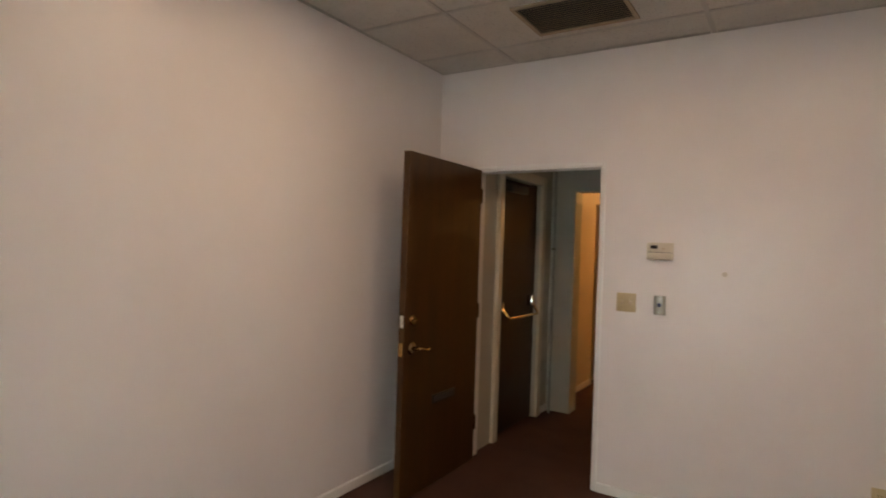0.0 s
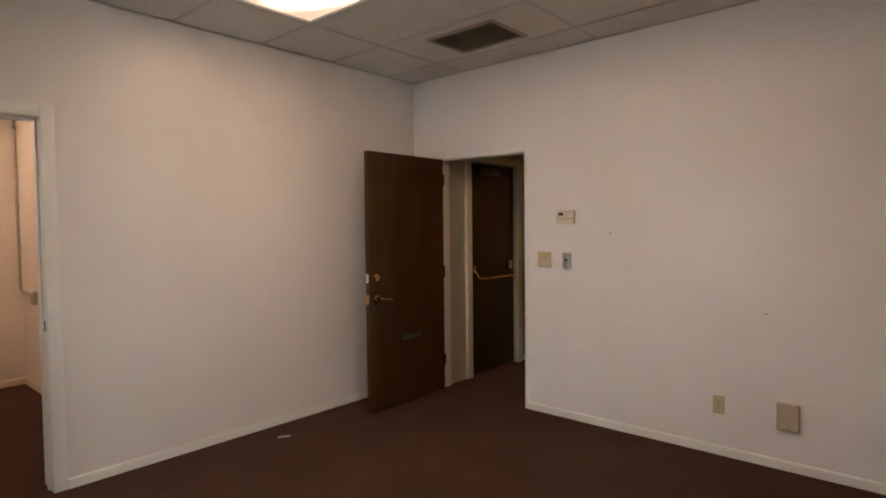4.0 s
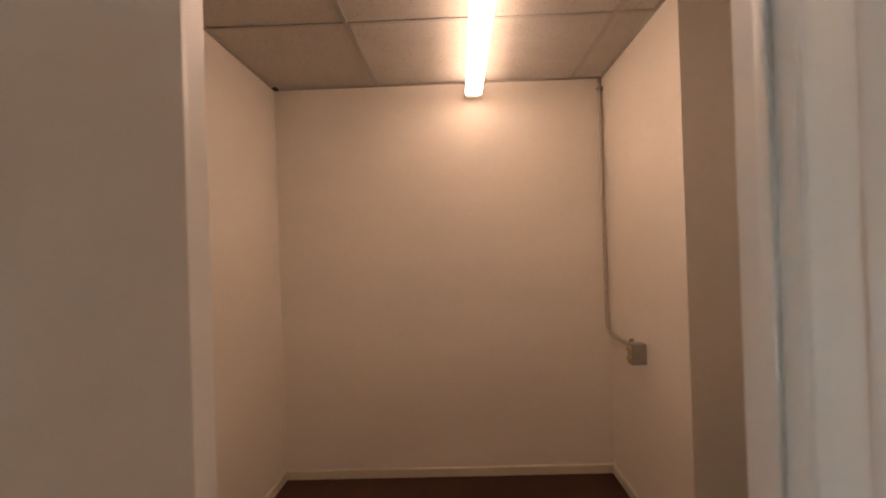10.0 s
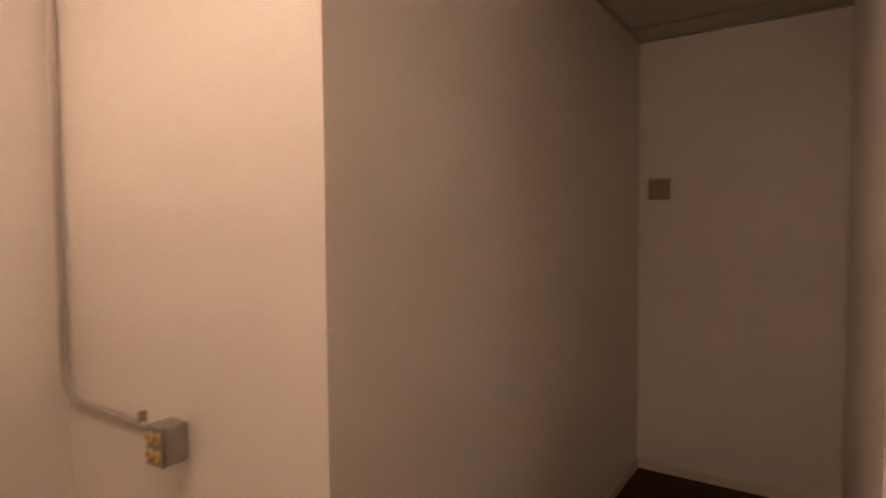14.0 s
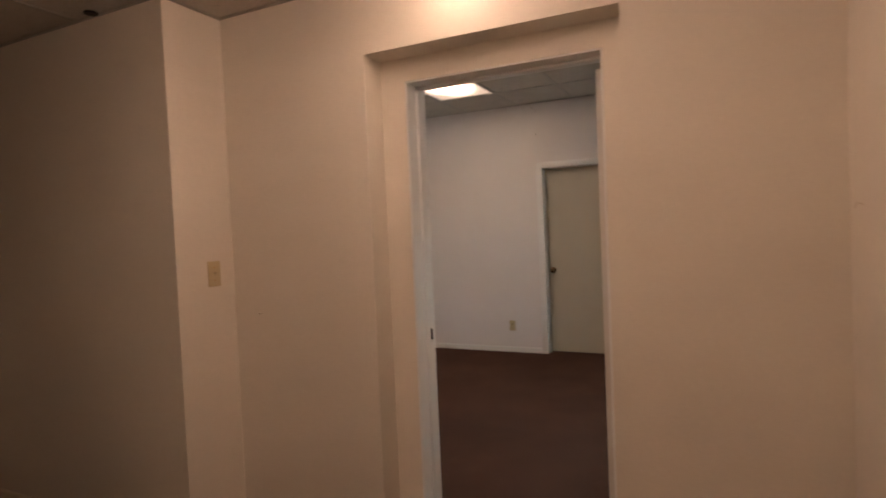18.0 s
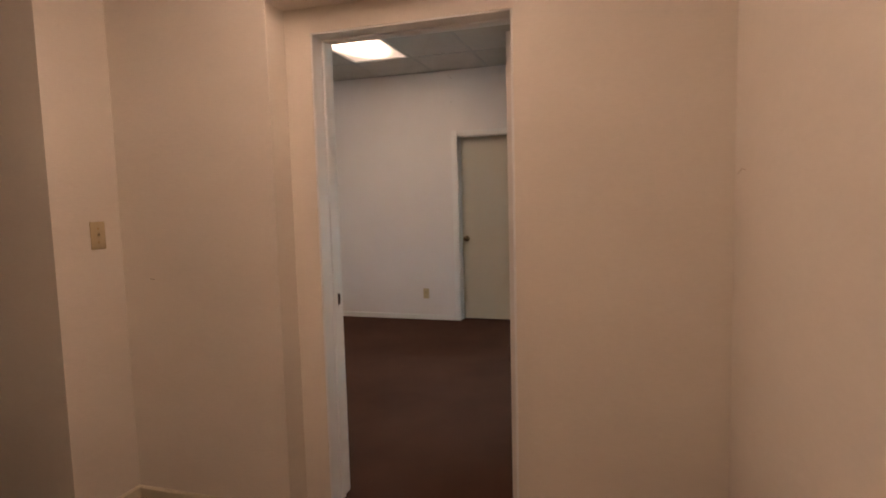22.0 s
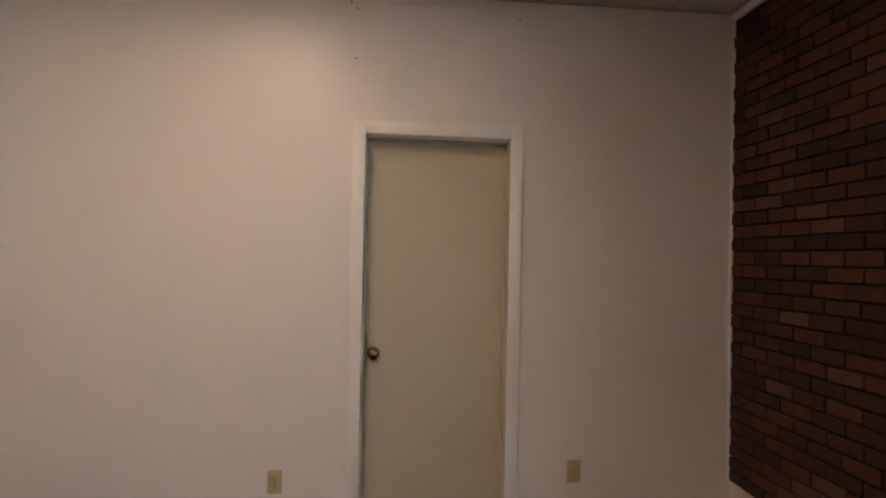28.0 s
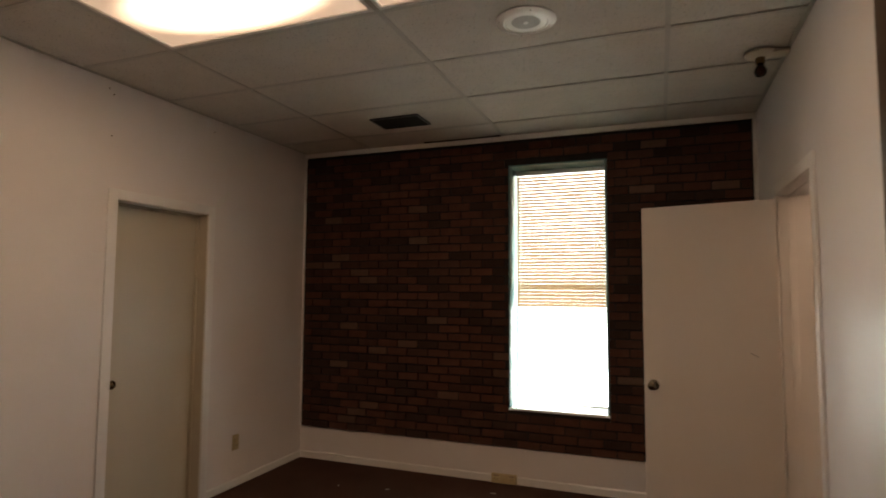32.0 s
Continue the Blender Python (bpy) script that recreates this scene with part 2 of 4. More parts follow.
OUTSIDE_GLOW = glowing("bright_outdoors", (0.83, 0.93, 0.96), SKYCARD)
SLAT, _t, _b = nodes_of("yellowed_slat")
_tr = node(_t, "ShaderNodeBsdfTranslucent", Color=(0.135, 0.078, 0.036, 1))
_ms = node(_t, "ShaderNodeMixShader", Fac=0.85)
_b.inputs["Base Color"].default_value, _b.inputs["Roughness"].default_value = (0.62, 0.52, 0.36, 1), 0.4
_out = _t.nodes["Material Output"]
_t.links.new(_b.outputs[0], _ms.inputs[1])
_t.links.new(_tr.outputs[0], _ms.inputs[2])
_t.links.new(_ms.outputs[0], _out.inputs["Surface"])
GLASS, _t, _b = nodes_of("window_glass")
_b.inputs["Transmission Weight"].default_value, _b.inputs["Roughness"].default_value = 1.0, 0.0
_b.inputs["IOR"].default_value = 1.45
_b.inputs["Base Color"].default_value = (0.95, 0.98, 0.98, 1)


# ---- building helpers ----
def link(name, bm, mat, parent=None, smooth=False):
    me = bpy.data.meshes.new(name)
    bm.normal_update()
    bm.to_mesh(me)
    bm.free()
    for m in mat if isinstance(mat, (list, tuple)) else (mat,):
        me.materials.append(m)
    if smooth:
        sizes = sorted(p.area for p in me.polygons)
        broad = 6 * sizes[len(sizes) // 2] if len(sizes) < 130 else 1e9
        for p in me.polygons:
            p.use_smooth = p.area < broad
        me.set_sharp_from_angle(angle=radians(35))
    ob = new(name, me)
    ob.parent = parent
    return ob


def part(name, bm, mat, parent, label="", smooth=False):
    return tagged(link(name, bm, mat, parent, smooth), label)


def thing(name, m, label, category, group=""):
    ob = new(name)
    ob.empty_display_size = 0.05
    ob.matrix_world = m
    return tagged(ob, label, category, group)


def block(a, b, bevel=0.0, seg=2, bm=None):
    """A box from corner a to corner b, with rounded edges."""
    bm = bm or bmesh.new()
    made = bmesh.ops.create_cube(bm, size=1.0)["verts"]
    for v in made:
        v.co = [(a[i] + b[i]) / 2 + v.co[i] * abs(b[i] - a[i]) for i in range(3)]
    if bevel:
        edges = list({e for v in made for e in v.link_edges})
        bmesh.ops.bevel(bm, geom=edges, offset=bevel, segments=seg, profile=0.5, affect="EDGES")
    return bm


def lathe(profile, turn=Matrix(), seg=24, bm=None):
    """A turned solid round local z from (radius, height) pairs."""
    bm = bm or bmesh.new()
    rings = []
    for r, h in profile:
        rings.append([bm.verts.new(turn @ Vector((max(r, 1e-5) * math.cos(2 * math.pi * k / seg), max(r, 1e-5) * math.sin(2 * math.pi * k / seg), h)))
                      for k in range(seg)])
    for a, b in zip(rings, rings[1:]):
        for k in range(seg):
            bm.faces.new((a[k], a[(k + 1) % seg], b[(k + 1) % seg], b[k]))
    bm.faces.new(list(reversed(rings[0])))
    bm.faces.new(rings[-1])
    return bm


def tube_along(points, radius, seg=12, bm=None):
    """A round bar swept along points."""
    bm = bm or bmesh.new()
    pts = [Vector(p) for p in points]
    rings = []
    for i, p in enumerate(pts):
        d = (pts[min(i + 1, len(pts) - 1)] - pts[max(i - 1, 0)]).normalized()
        side = d.cross(Vector((0.13, 0.31, 0.94))).normalized()
        up = side.cross(d)
        rings.append([bm.verts.new(p + radius * (math.cos(2 * math.pi * k / seg) * side + math.sin(2 * math.pi * k / seg) * up)) for k in range(seg)])
    for a, b in zip(rings, rings[1:]):
        for k in range(seg):
            bm.faces.new((a[k], a[(k + 1) % seg], b[(k + 1) % seg], b[k]))
    bm.faces.new(list(reversed(rings[0])))
    bm.faces.new(rings[-1])
    bmesh.ops.recalc_face_normals(bm, faces=bm.faces)
    return bm


def solid(name, xs, ys, zs, filled, mat, label, eased=None, radius=0.018):
    """A wall out of cells between the given planes; filled(x, y, z) says at a cell's centre whether it is there."""
    bm, seen = bmesh.new(), {}
    mids = [[(a + b) / 2 for a, b in zip(s, s[1:])] for s in (xs, ys, zs)]
    full = {(i, j, k) for i, x in enumerate(mids[0]) for j, y in enumerate(mids[1]) for k, z in enumerate(mids[2]) if filled(x, y, z)}

    def vert(i, j, k):
        if (i, j, k) not in seen:
            seen[i, j, k] = bm.verts.new((xs[i], ys[j], zs[k]))
        return seen[i, j, k]

    for i, j, k in sorted(full):
        for axis in range(3):
            for side in (0, 1):
                near = [i, j, k]
                near[axis] += 1 if side else -1
                if tuple(near) in full:
                    continue
                u, v = (axis + 1) % 3, (axis + 2) % 3
                c = []
                for du, dv in ((0, 0), (1, 0), (1, 1), (0, 1)):
                    p = [i, j, k]
                    p[axis] += side
                    p[u] += du
                    p[v] += dv
                    c.append(vert(*p))
                bm.faces.new(c if side else c[::-1])
    if eased:
        edges = [e for e in bm.edges if len(e.link_faces) == 2 and e.calc_face_angle_signed() > 1.0
                 and eased(*((e.verts[0].co + e.verts[1].co) / 2))]
        bmesh.ops.bevel(bm, geom=edges, offset=radius, segments=3, profile=0.5, affect="EDGES")
    return tagged(link(name, bm, mat, None, bool(eased)), label, "wall", kind="structure")


def setting(name, bm, mat, label, category, smooth=False):
    return tagged(link(name, bm, mat, None, smooth), label, category, kind="structure")


# ---- plan, in metres: x east, y north ----
RX, RY, H = 3.702, 4.355, 2.745          # office
SX, SJ, SE, SN, SS, SH = -2.850, -1.617, -0.300, 1.970, -0.10, 2.472   # store room
AX, AN, AS = -0.625, 4.475, 2.415       # its alcove
WY0, WY1, WZ = 0.633, 1.482, 2.066      # white door's opening
NY0, NY1, NT, NB, PM = 0.553, 1.600, 2.167, -0.165, -0.12   # recess round that doorway on the store side
NX0, NX1, NZ = 0.31, 1.201, 2.028       # brown door's opening
EY0, EY1, EZ = 1.200, 1.954, 2.038      # beige door's opening
GX0, GX1, GZ0, GZ1 = 1.010, 1.772, 0.565, 2.500   # window
TOP = 2.95


def hole(v, a, b):
    return a < v < b


solid("wall_west", [PM, 0.0], [-0.30, WY0, WY1, AN], [0.0, WZ, TOP],
      lambda x, y, z: not (hole(y, WY0, WY1) and z < WZ), PAINT, "white painted wall with a doorway into the store room")
solid("wall_store_east", [AX, SE, NB, PM], [SS, NY0, WY0, WY1, NY1, AS, AN], [0.0, WZ, NT, TOP],
      lambda x, y, z: (x > SE or y > AS) and not (hole(y, WY0, WY1) and z < WZ) and not (x < NB and hole(y, NY0, NY1) and z < NT),
      PLASTER, "cream plastered wall with a recessed doorway and a light switch",
      lambda x, y, z: x < NB - 0.01 and SS + 0.1 < y < AN - 0.1 and 0.1 < z < TOP - 0.1)
solid("wall_south", [0.0, GX0, GX1, 3.90], [-0.30, 0.0], [0.0, GZ0, GZ1, TOP],
      lambda x, y, z: not (hole(x, GX0, GX1) and hole(z, GZ0, GZ1)), PAINT, "white wall with a tall window and a brick facing")
solid("wall_east", [RX, 3.90], [0.0, EY0, EY1, AN], [0.0, EZ, TOP],
      lambda x, y, z: not (hole(y, EY0, EY1) and z < EZ), PAINT, "white painted wall with a closed beige door")
solid("wall_north", [0.0, NX0, NX1, RX], [RY, AN], [0.0, NZ, TOP],
      lambda x, y, z: not (hole(x, NX0, NX1) and z < NZ), PAINT, "white painted wall with the entrance doorway")
solid("wall_store_west", [-3.0, SX], [-0.30, SN], [0.0, TOP], lambda x, y, z: True, PLASTER, "cream plastered wall under the tube light")
solid("wall_store_north", [-3.0, SJ], [SN, 4.60], [0.0, TOP], lambda x, y, z: True, PLASTER, "cream plastered wall with a steel box and conduit",
      lambda x, y, z: x > SJ - 0.01 and y < SN + 0.01 and 0.1 < z < TOP - 0.1)
solid("wall_alcove", [SJ, AX], [AN, 4.60], [0.0, TOP], lambda x, y, z: True, PLASTER, "cream plastered end wall of the alcove")
solid("wall_store_south", [SX, SE], [-0.30, SS], [0.0, TOP], lambda x, y, z: True, PLASTER, "plain cream plastered wall")
# Unseen walls added behind the beige door so light can't leak round it.
solid("wall_leak_guard", [3.90, 4.30], [0.9, 1.0, 2.2, 2.3], [0.0, TOP], lambda x, y, z: y < 1.0 or y > 2.2, PAINT, "unseen side walls added to stop light leaks behind the beige door")
solid("wall_leak_guard_back", [4.30, 4.40], [0.9, 2.3], [0.0, TOP], lambda x, y, z: True, PAINT, "unseen back wall added to stop light leaks behind the beige door")
VX = 0.29
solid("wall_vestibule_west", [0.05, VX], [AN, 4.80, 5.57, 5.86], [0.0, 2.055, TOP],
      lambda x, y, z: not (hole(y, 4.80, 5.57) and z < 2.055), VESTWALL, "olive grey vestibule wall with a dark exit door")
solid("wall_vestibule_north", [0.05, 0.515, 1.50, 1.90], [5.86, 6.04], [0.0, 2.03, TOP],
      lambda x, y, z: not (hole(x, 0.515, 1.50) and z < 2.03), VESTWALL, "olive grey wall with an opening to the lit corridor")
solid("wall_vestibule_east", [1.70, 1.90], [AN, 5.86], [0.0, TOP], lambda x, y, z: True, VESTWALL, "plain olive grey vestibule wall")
# Unseen block added behind the exit door to seal its opening.
solid("wall_exit_seal", [-0.10, 0.05], [4.60, 6.04], [0.0, TOP], lambda x, y, z: True, PAINT, "unseen wall added to seal the opening behind the exit door")
solid("wall_corridor_west", [0.05, 0.18, 0.30], [6.04, 7.17, 7.36, 9.40], [0.0, 2.03, TOP],
      lambda x, y, z: not (x > 0.18 and hole(y, 7.17, 7.36) and z < 2.03), CORRWALL, "warm lit corridor wall with a door recess")
solid("wall_corridor_end", [0.05, 1.90], [9.40, 9.55], [0.0, TOP], lambda x, y, z: True, CORRWALL, "far end wall of the corridor")
solid("wall_corridor_east", [1.70, 1.90], [6.04, 9.40], [0.0, TOP], lambda x, y, z: True, CORRWALL, "plain corridor wall")
setting("floor", block((-3.0, -0.30, -0.12), (4.40, 9.55, 0.0)), CARPET, "worn maroon brown carpet through all rooms", "floor")
# Unseen slab, added over everything so no sky light leaks in.
setting("roof", block((-3.1, -0.40, TOP), (4.5, 9.60, TOP + 0.1)), PAINT, "unseen slab added to keep sky light out of the rooms", "roof")
setting("ceiling_vestibule", block((VX, AN, 2.45), (1.70, 5.86, 2.52)), PAINT, "plain white vestibule ceiling", "ceiling")
setting("ceiling_corridor", block((0.30, 6.04, 2.40), (1.70, 9.40, 2.47)), CORRWALL, "plain corridor ceiling", "ceiling")
# Invented filler: the ground is sunk so the glowing backdrop can light upward.
setting("filler_below_rooms", block((-3.0, -0.30, -6.0), (4.40, 9.55, -0.121)), PAINT, "unseen block added between the rooms and the sunk ground", "wall")
setting("ground", block((-400, -400, -6.2), (400, 400, -6.0)), surface("dry_ground", (0.22, 0.20, 0.17), (0.34, 0.31, 0.27), 0.4, 0.9, 30, 0.3),
        "pale sunlit ground outside the window", "ground")


# ---- hung ceilings: tiles and bars in one mesh each ----
def hung_ceiling(name, x0, x1, y0, y1, z, xlines, ylines, skip, label, part_of=lambda x, y: True):
    bm = bmesh.new()
    xs = sorted({x0, x1, *[v for v in xlines if x0 < v < x1]})
    ys = sorted({y0, y1, *[v for v in ylines if y0 < v < y1]})
    rnd = random.Random(5)
    for a, b in zip(xs, xs[1:]):
        for c, d in zip(ys, ys[1:]):
            if (round((a + b) / 2, 1), round((c + d) / 2, 1)) in skip or not part_of((a + b) / 2, (c + d) / 2):
                continue
            n = len(bm.faces)
            dz = rnd.uniform(-0.0015, 0.0025)
            block((a + 0.006, c + 0.006, z + 0.006 + dz), (b - 0.006, d - 0.006, z + 0.02), 0, 1, bm)
    first_bar = len(bm.faces)
    for v in xlines:
        for c, d in zip(ys, ys[1:]):
            if x0 < v < x1 and part_of(v, (c + d) / 2):
                block((v - 0.012, c, z), (v + 0.012, d, z + 0.004), 0, 1, bm)
    for v in ylines:
        for a, b in zip(xs, xs[1:]):
            if y0 < v < y1 and part_of((a + b) / 2, v):
                block((a + 0.0125, v - 0.012, z + 0.0003), (b - 0.0125, v + 0.012, z + 0.0043), 0, 1, bm)
    for v, s in ((x0, 1), (x1, -1)):
        for c, d in zip(ys, ys[1:]):
            if part_of(v + s * 0.05, (c + d) / 2):
                block((min(v, v + s * 0.018), c, z - 0.001), (max(v, v + s * 0.018), d, z + 0.003), 0, 1, bm)
    for v, s in ((y0, 1), (y1, -1)):
        for a, b in zip(xs, xs[1:]):
            if part_of((a + b) / 2, v + s * 0.05):
                block((a + 0.02, min(v, v + s * 0.018), z - 0.0013), (b - 0.02, max(v, v + s * 0.018), z + 0.0027), 0, 1, bm)
    bm.faces.ensure_lookup_table()
    for f in bm.faces[first_bar:]:
        f.material_index = 1
    return setting(name, bm, [TILE, TBAR], label, "ceiling")


GRIDX = [0.59, 1.81, 3.03]
GRIDY = [0.375, 0.985, 1.595, 2.205, 2.815, 3.425, 4.035]
hung_ceiling("ceiling", 0.0, RX, 0.0, RY, H, GRIDX, GRIDY, {(1.2, 2.5), (2.4, 2.5)}, "hung ceiling of off-white mineral tiles in a dull grid")
hung_ceiling("ceiling_store", SX, SE, SS, SN, SH, [-1.855, -0.635], [0.555, 1.165, 1.785], set(), "hung ceiling of cream stained tiles in a thin grid")
hung_ceiling("ceiling_alcove", SJ, AX, SN + 0.001, AN, SH, [], [2.38, 2.975, 3.62, 4.23], set(), "hung ceiling of cream tiles over the dark alcove")
hung_ceiling("ceiling_corner", AX + 0.001, SE, SN + 0.001, AS, SH, [], [], set(), "small hung ceiling piece by the switch")
# Black sheet: the darkness above the tiles is put into its colour.
setting("ceiling_void_shade", block((SX, SS, SH + 0.05), (SE, SN, SH + 0.08)), DARK, "black sheet standing in for the unlit space over the store ceiling", "ceiling")


# ---- baseboards and trims ----
def board(name, a, b, inward, height=0.058, thick=0.011, mat=None, label="narrow white painted baseboard"):
    """A baseboard from a to b along a wall, standing out towards inward."""
    a, b, n = Vector((*a, 0)), Vector((*b, 0)), Vector((*inward, 0))
    bm = bmesh.new()
    prof = [(0.0, 0.0), (thick, 0.0), (thick, height - 0.008), (thick * 0.5, height), (0.0, height)]
    r0 = [bm.verts.new(a + n * p + Vector((0, 0, h + 0.001))) for p, h in prof]
    r1 = [bm.verts.new(b + n * p + Vector((0, 0, h + 0.001))) for p, h in prof]
    for k in range(len(prof)):
        bm.faces.new((r0[k], r1[k], r1[(k + 1) % len(prof)], r0[(k + 1) % len(prof)]))
    bm.faces.new(r0[::-1])
    bm.faces.new(r1)
    bmesh.ops.recalc_face_normals(bm, faces=bm.faces)
    return setting(name, bm, mat or TRIM, label, "baseboard")


BT = 0.011
board("baseboard", (0, WY1 + 0.060), (0, RY - BT), (1, 0))
board("baseboard", (0, BT), (0, WY0 - 0.060), (1, 0))
board("baseboard", (NX1 + 0.03, RY), (RX - BT, RY), (0, -1))
board("baseboard", (0, RY), (NX0 - 0.03, RY), (0, -1))
board("baseboard", (RX, 0 + BT), (RX, 1.155), (-1, 0))
board("baseboard", (RX, 2.020), (RX, RY), (-1, 0))
board("baseboard", (0, 0), (1.708, 0), (0, 1))
board("baseboard", (1.912, 0), (RX, 0), (0, 1))
CB = "narrow cream painted baseboard in the store room"
board("baseboard", (SX, SS), (SX, SN - BT), (1, 0), mat=CREAM, label=CB)
board("baseboard", (SX, SN), (SJ + BT, SN), (0, -1), mat=CREAM, label=CB)
board("baseboard", (SJ, SN), (SJ, AN - BT), (1, 0), mat=CREAM, label=CB)
board("baseboard", (SJ, AN), (AX, AN), (0, -1), mat=CREAM, label=CB)
board("baseboard", (AX, AS - BT), (AX, AN - BT), (-1, 0), mat=CREAM, label=CB)
board("baseboard", (AX, AS), (SE, AS), (0, -1), mat=CREAM, label=CB)
board("baseboard", (SE, NY1), (SE, AS - BT), (-1, 0), mat=CREAM, label=CB)
board("baseboard", (SE, SS + BT), (SE, NY0), (-1, 0), mat=CREAM, label=CB)
board("baseboard", (SX + BT, SS), (SE, SS), (0, 1), mat=CREAM, label=CB)
board("baseboard", (0.30, 6.04), (0.30, 7.17), (1, 0), label="white baseboard in the corridor")
board("baseboard", (0.30, 7.36), (0.30, 9.40), (1, 0), label="white baseboard in the corridor")
board("baseboard", (VX, 5.69), (VX, 5.86), (1, 0))
setting("trim_brick_top", block((0.0, 0.0, 2.706), (RX, 0.022, 2.745), 0.004), TRIM, "thin white trim strip above the brick facing", "trim")
setting("trim_brick_west", block((0.0, 0.0, 0.276), (0.0275, 0.030, 2.705), 0.004), TRIM, "thin white corner strip beside the brick facing", "trim")
setting("trim_brick_east", block((RX - 0.014, 0.0, 0.276), (RX, 0.018, 2.705), 0.004), TRIM, "thin white corner strip beside the brick facing", "trim")


def casing(name, plane, out, y0, y1, z1, width, thick, mat, label, along="y"):
    """Two jamb boards and a head round an opening, on one face of a wall, with eased edges."""
    group = []
    spans = (("left", y0 - width, y0, 0.0, z1 + width), ("right", y1, y1 + width, 0.0, z1 + width), ("head", y0 + 0.0005, y1 - 0.0005, z1, z1 + width))
    for which, a, b, c, d in spans:
        lo, hi = sorted((plane, plane + out * thick))
        bm = block((lo, a, c + 0.001), (hi, b, d), 0.004) if along == "y" else block((a, lo, c + 0.001), (b, hi, d), 0.004)
        group.append(setting(name, bm, mat, label, "trim", True))
    return group


casing("trim_white_door", 0.0, 1, WY0 + 0.009, WY1 - 0.009, WZ - 0.009, 0.067, 0.013, TRIM, "white painted casing of the store room doorway")
casing("trim_beige_door", RX, -1, EY0 + 0.008, EY1 - 0.008, EZ - 0.008, 0.064, 0.016, TRIM, "white painted casing round the beige door")
casing("trim_brown_door", RY, -1, NX0, NX1, NZ, 0.026, 0.006, TRIM, "thin white casing of the entrance doorway", "x")


def lining(name, x0, x1, y0, y1, z1, mat, label, stop, along="y", bead=0.003, wide=0.035):
    """The boards that line an opening, with a stop bead."""
    t = 0.010
    for a, b, c, d in ((y0, y0 + t, 0.001, z1), (y1 - t, y1, 0.001, z1), (y0 + t, y1 - t, z1 - t, z1)):
        bm = block((x0, a, c), (x1, b, d), 0.0042, 3) if along == "y" else block((a, x0, c), (b, x1, d), 0.002)
        setting(name, bm, TRIM if mat is DOORBEIGE and a > y0 else mat, "white painted door jamb lining" if a > y0 else label, "trim")
    for a, b, c, d in ((y0 + t, y0 + t + bead, 0.001, z1 - t - bead), (y1 - t - bead, y1 - t, 0.001, z1 - t - bead), (y0 + t, y1 - t, z1 - t - bead, z1 - t)):
        bm = block((stop, a, c), (stop + wide, b, d), bead * 0.38, 3) if along == "y" else block((a, stop, c), (b, stop + wide, d), bead * 0.38, 3)
        setting(name + "_stop", bm, TRIM if mat is DOORBEIGE and a > y0 + t else mat, "painted door stop bead", "trim", True)


lining("trim_white_jamb", NB + 0.0005, -0.0005, WY0, WY1, WZ, TRIM, "white painted door jamb lining", -0.085, bead=0.009, wide=0.034)
lining("trim_beige_jamb", RX + 0.0005, 3.8995, EY0, EY1, EZ, DOORBEIGE, "beige painted door jamb lining", 3.772, bead=0.010, wide=0.028)
lining("trim_brown_jamb", RY + 0.0005, AN - 0.0005, NX0, NX1, NZ, TRIM, "white painted door jamb lining", RY + 0.06, "x")


# ---- doors ----
def door_knob(parent, at, side, mat, name="door_knob"):
    """A round knob on a rose; side: +1 or -1, the way along local y that it stands out."""
    turn = Matrix.Translation(at) @ Matrix.Rotation(radians(-90 * side), 4, "X")
    rose = part("rose", lathe([(0.0, 0.0), (0.034, 0.0), (0.034, 0.003), (0.030, 0.008), (0.016, 0.011), (0.0, 0.011)], turn), mat, parent, smooth=True)
    k = part(name, lathe([(0.0, 0.010), (0.011, 0.010), (0.010, 0.030), (0.016, 0.036), (0.025, 0.044), (0.0275, 0.054), (0.025, 0.063), (0.015, 0.069), (0.0, 0.070)], turn),
             mat, parent, smooth=True)
    return rose, k


def make_door(name, length, height, thick, mat, label):
    """A slab along local x from the hinge, thick along -y, standing at z 0.012."""
    ob = link(name, block((0, -thick, 0.012), (length, 0, height), 0.0025), mat)
    return tagged(ob, label, "door", kind="structure")


door_1 = make_door("door_1", 0.757, 2.035, 0.036, DOORWHITE, "off-white flush door standing open into the office")
door_1.matrix_world = pose(0.018, 0.695, 0, 0, 0, -13.2)
door_knob(door_1, (0.697, 0.0, 0.907), 1, PEWTER)
door_knob(door_1, (0.697, -0.036, 0.907), -1, PEWTER)
part("latch_plate", block((0.7565, -0.030, 0.870), (0.7585, -0.006, 0.944), 0.0008), CHROME, door_1, "worn chrome latch plate")
part("latch", block((0.757, -0.023, 0.896), (0.768, -0.012, 0.918), 0.003), CHROME, door_1)
for z in (0.18, 1.80):
    part("hinge", lathe([(0.0, z), (0.0065, z), (0.0065, z + 0.09), (0.0, z + 0.09)], Matrix.Translation((-0.008, -0.043, 0)), 12), TRIM, door_1, "painted hinge")
    part("hinge_leaf", block((-0.026, -0.045, z), (-0.0005, -0.042, z + 0.09), 0.0006), TRIM, door_1, "painted hinge leaf")
part("door_key", block((0.694, -0.104, 0.868), (0.699, -0.1005, 0.905), 0.001), BRASS, door_1, "small key left in the knob")
part("pen_mark", tube_along([(0.110, 0.0, 1.120), (0.128, 0.0002, 1.130), (0.150, 0.0, 1.140)], 0.0016, 5), DARK, door_1, "short dark scuff on the door")
setting("strike_plate", block((-0.045, WY1 - 0.0112, 0.900), (-0.015, WY1 - 0.0098, 0.950), 0.0005), CHROME, "small worn strike plate in the door jamb", "strike plate")
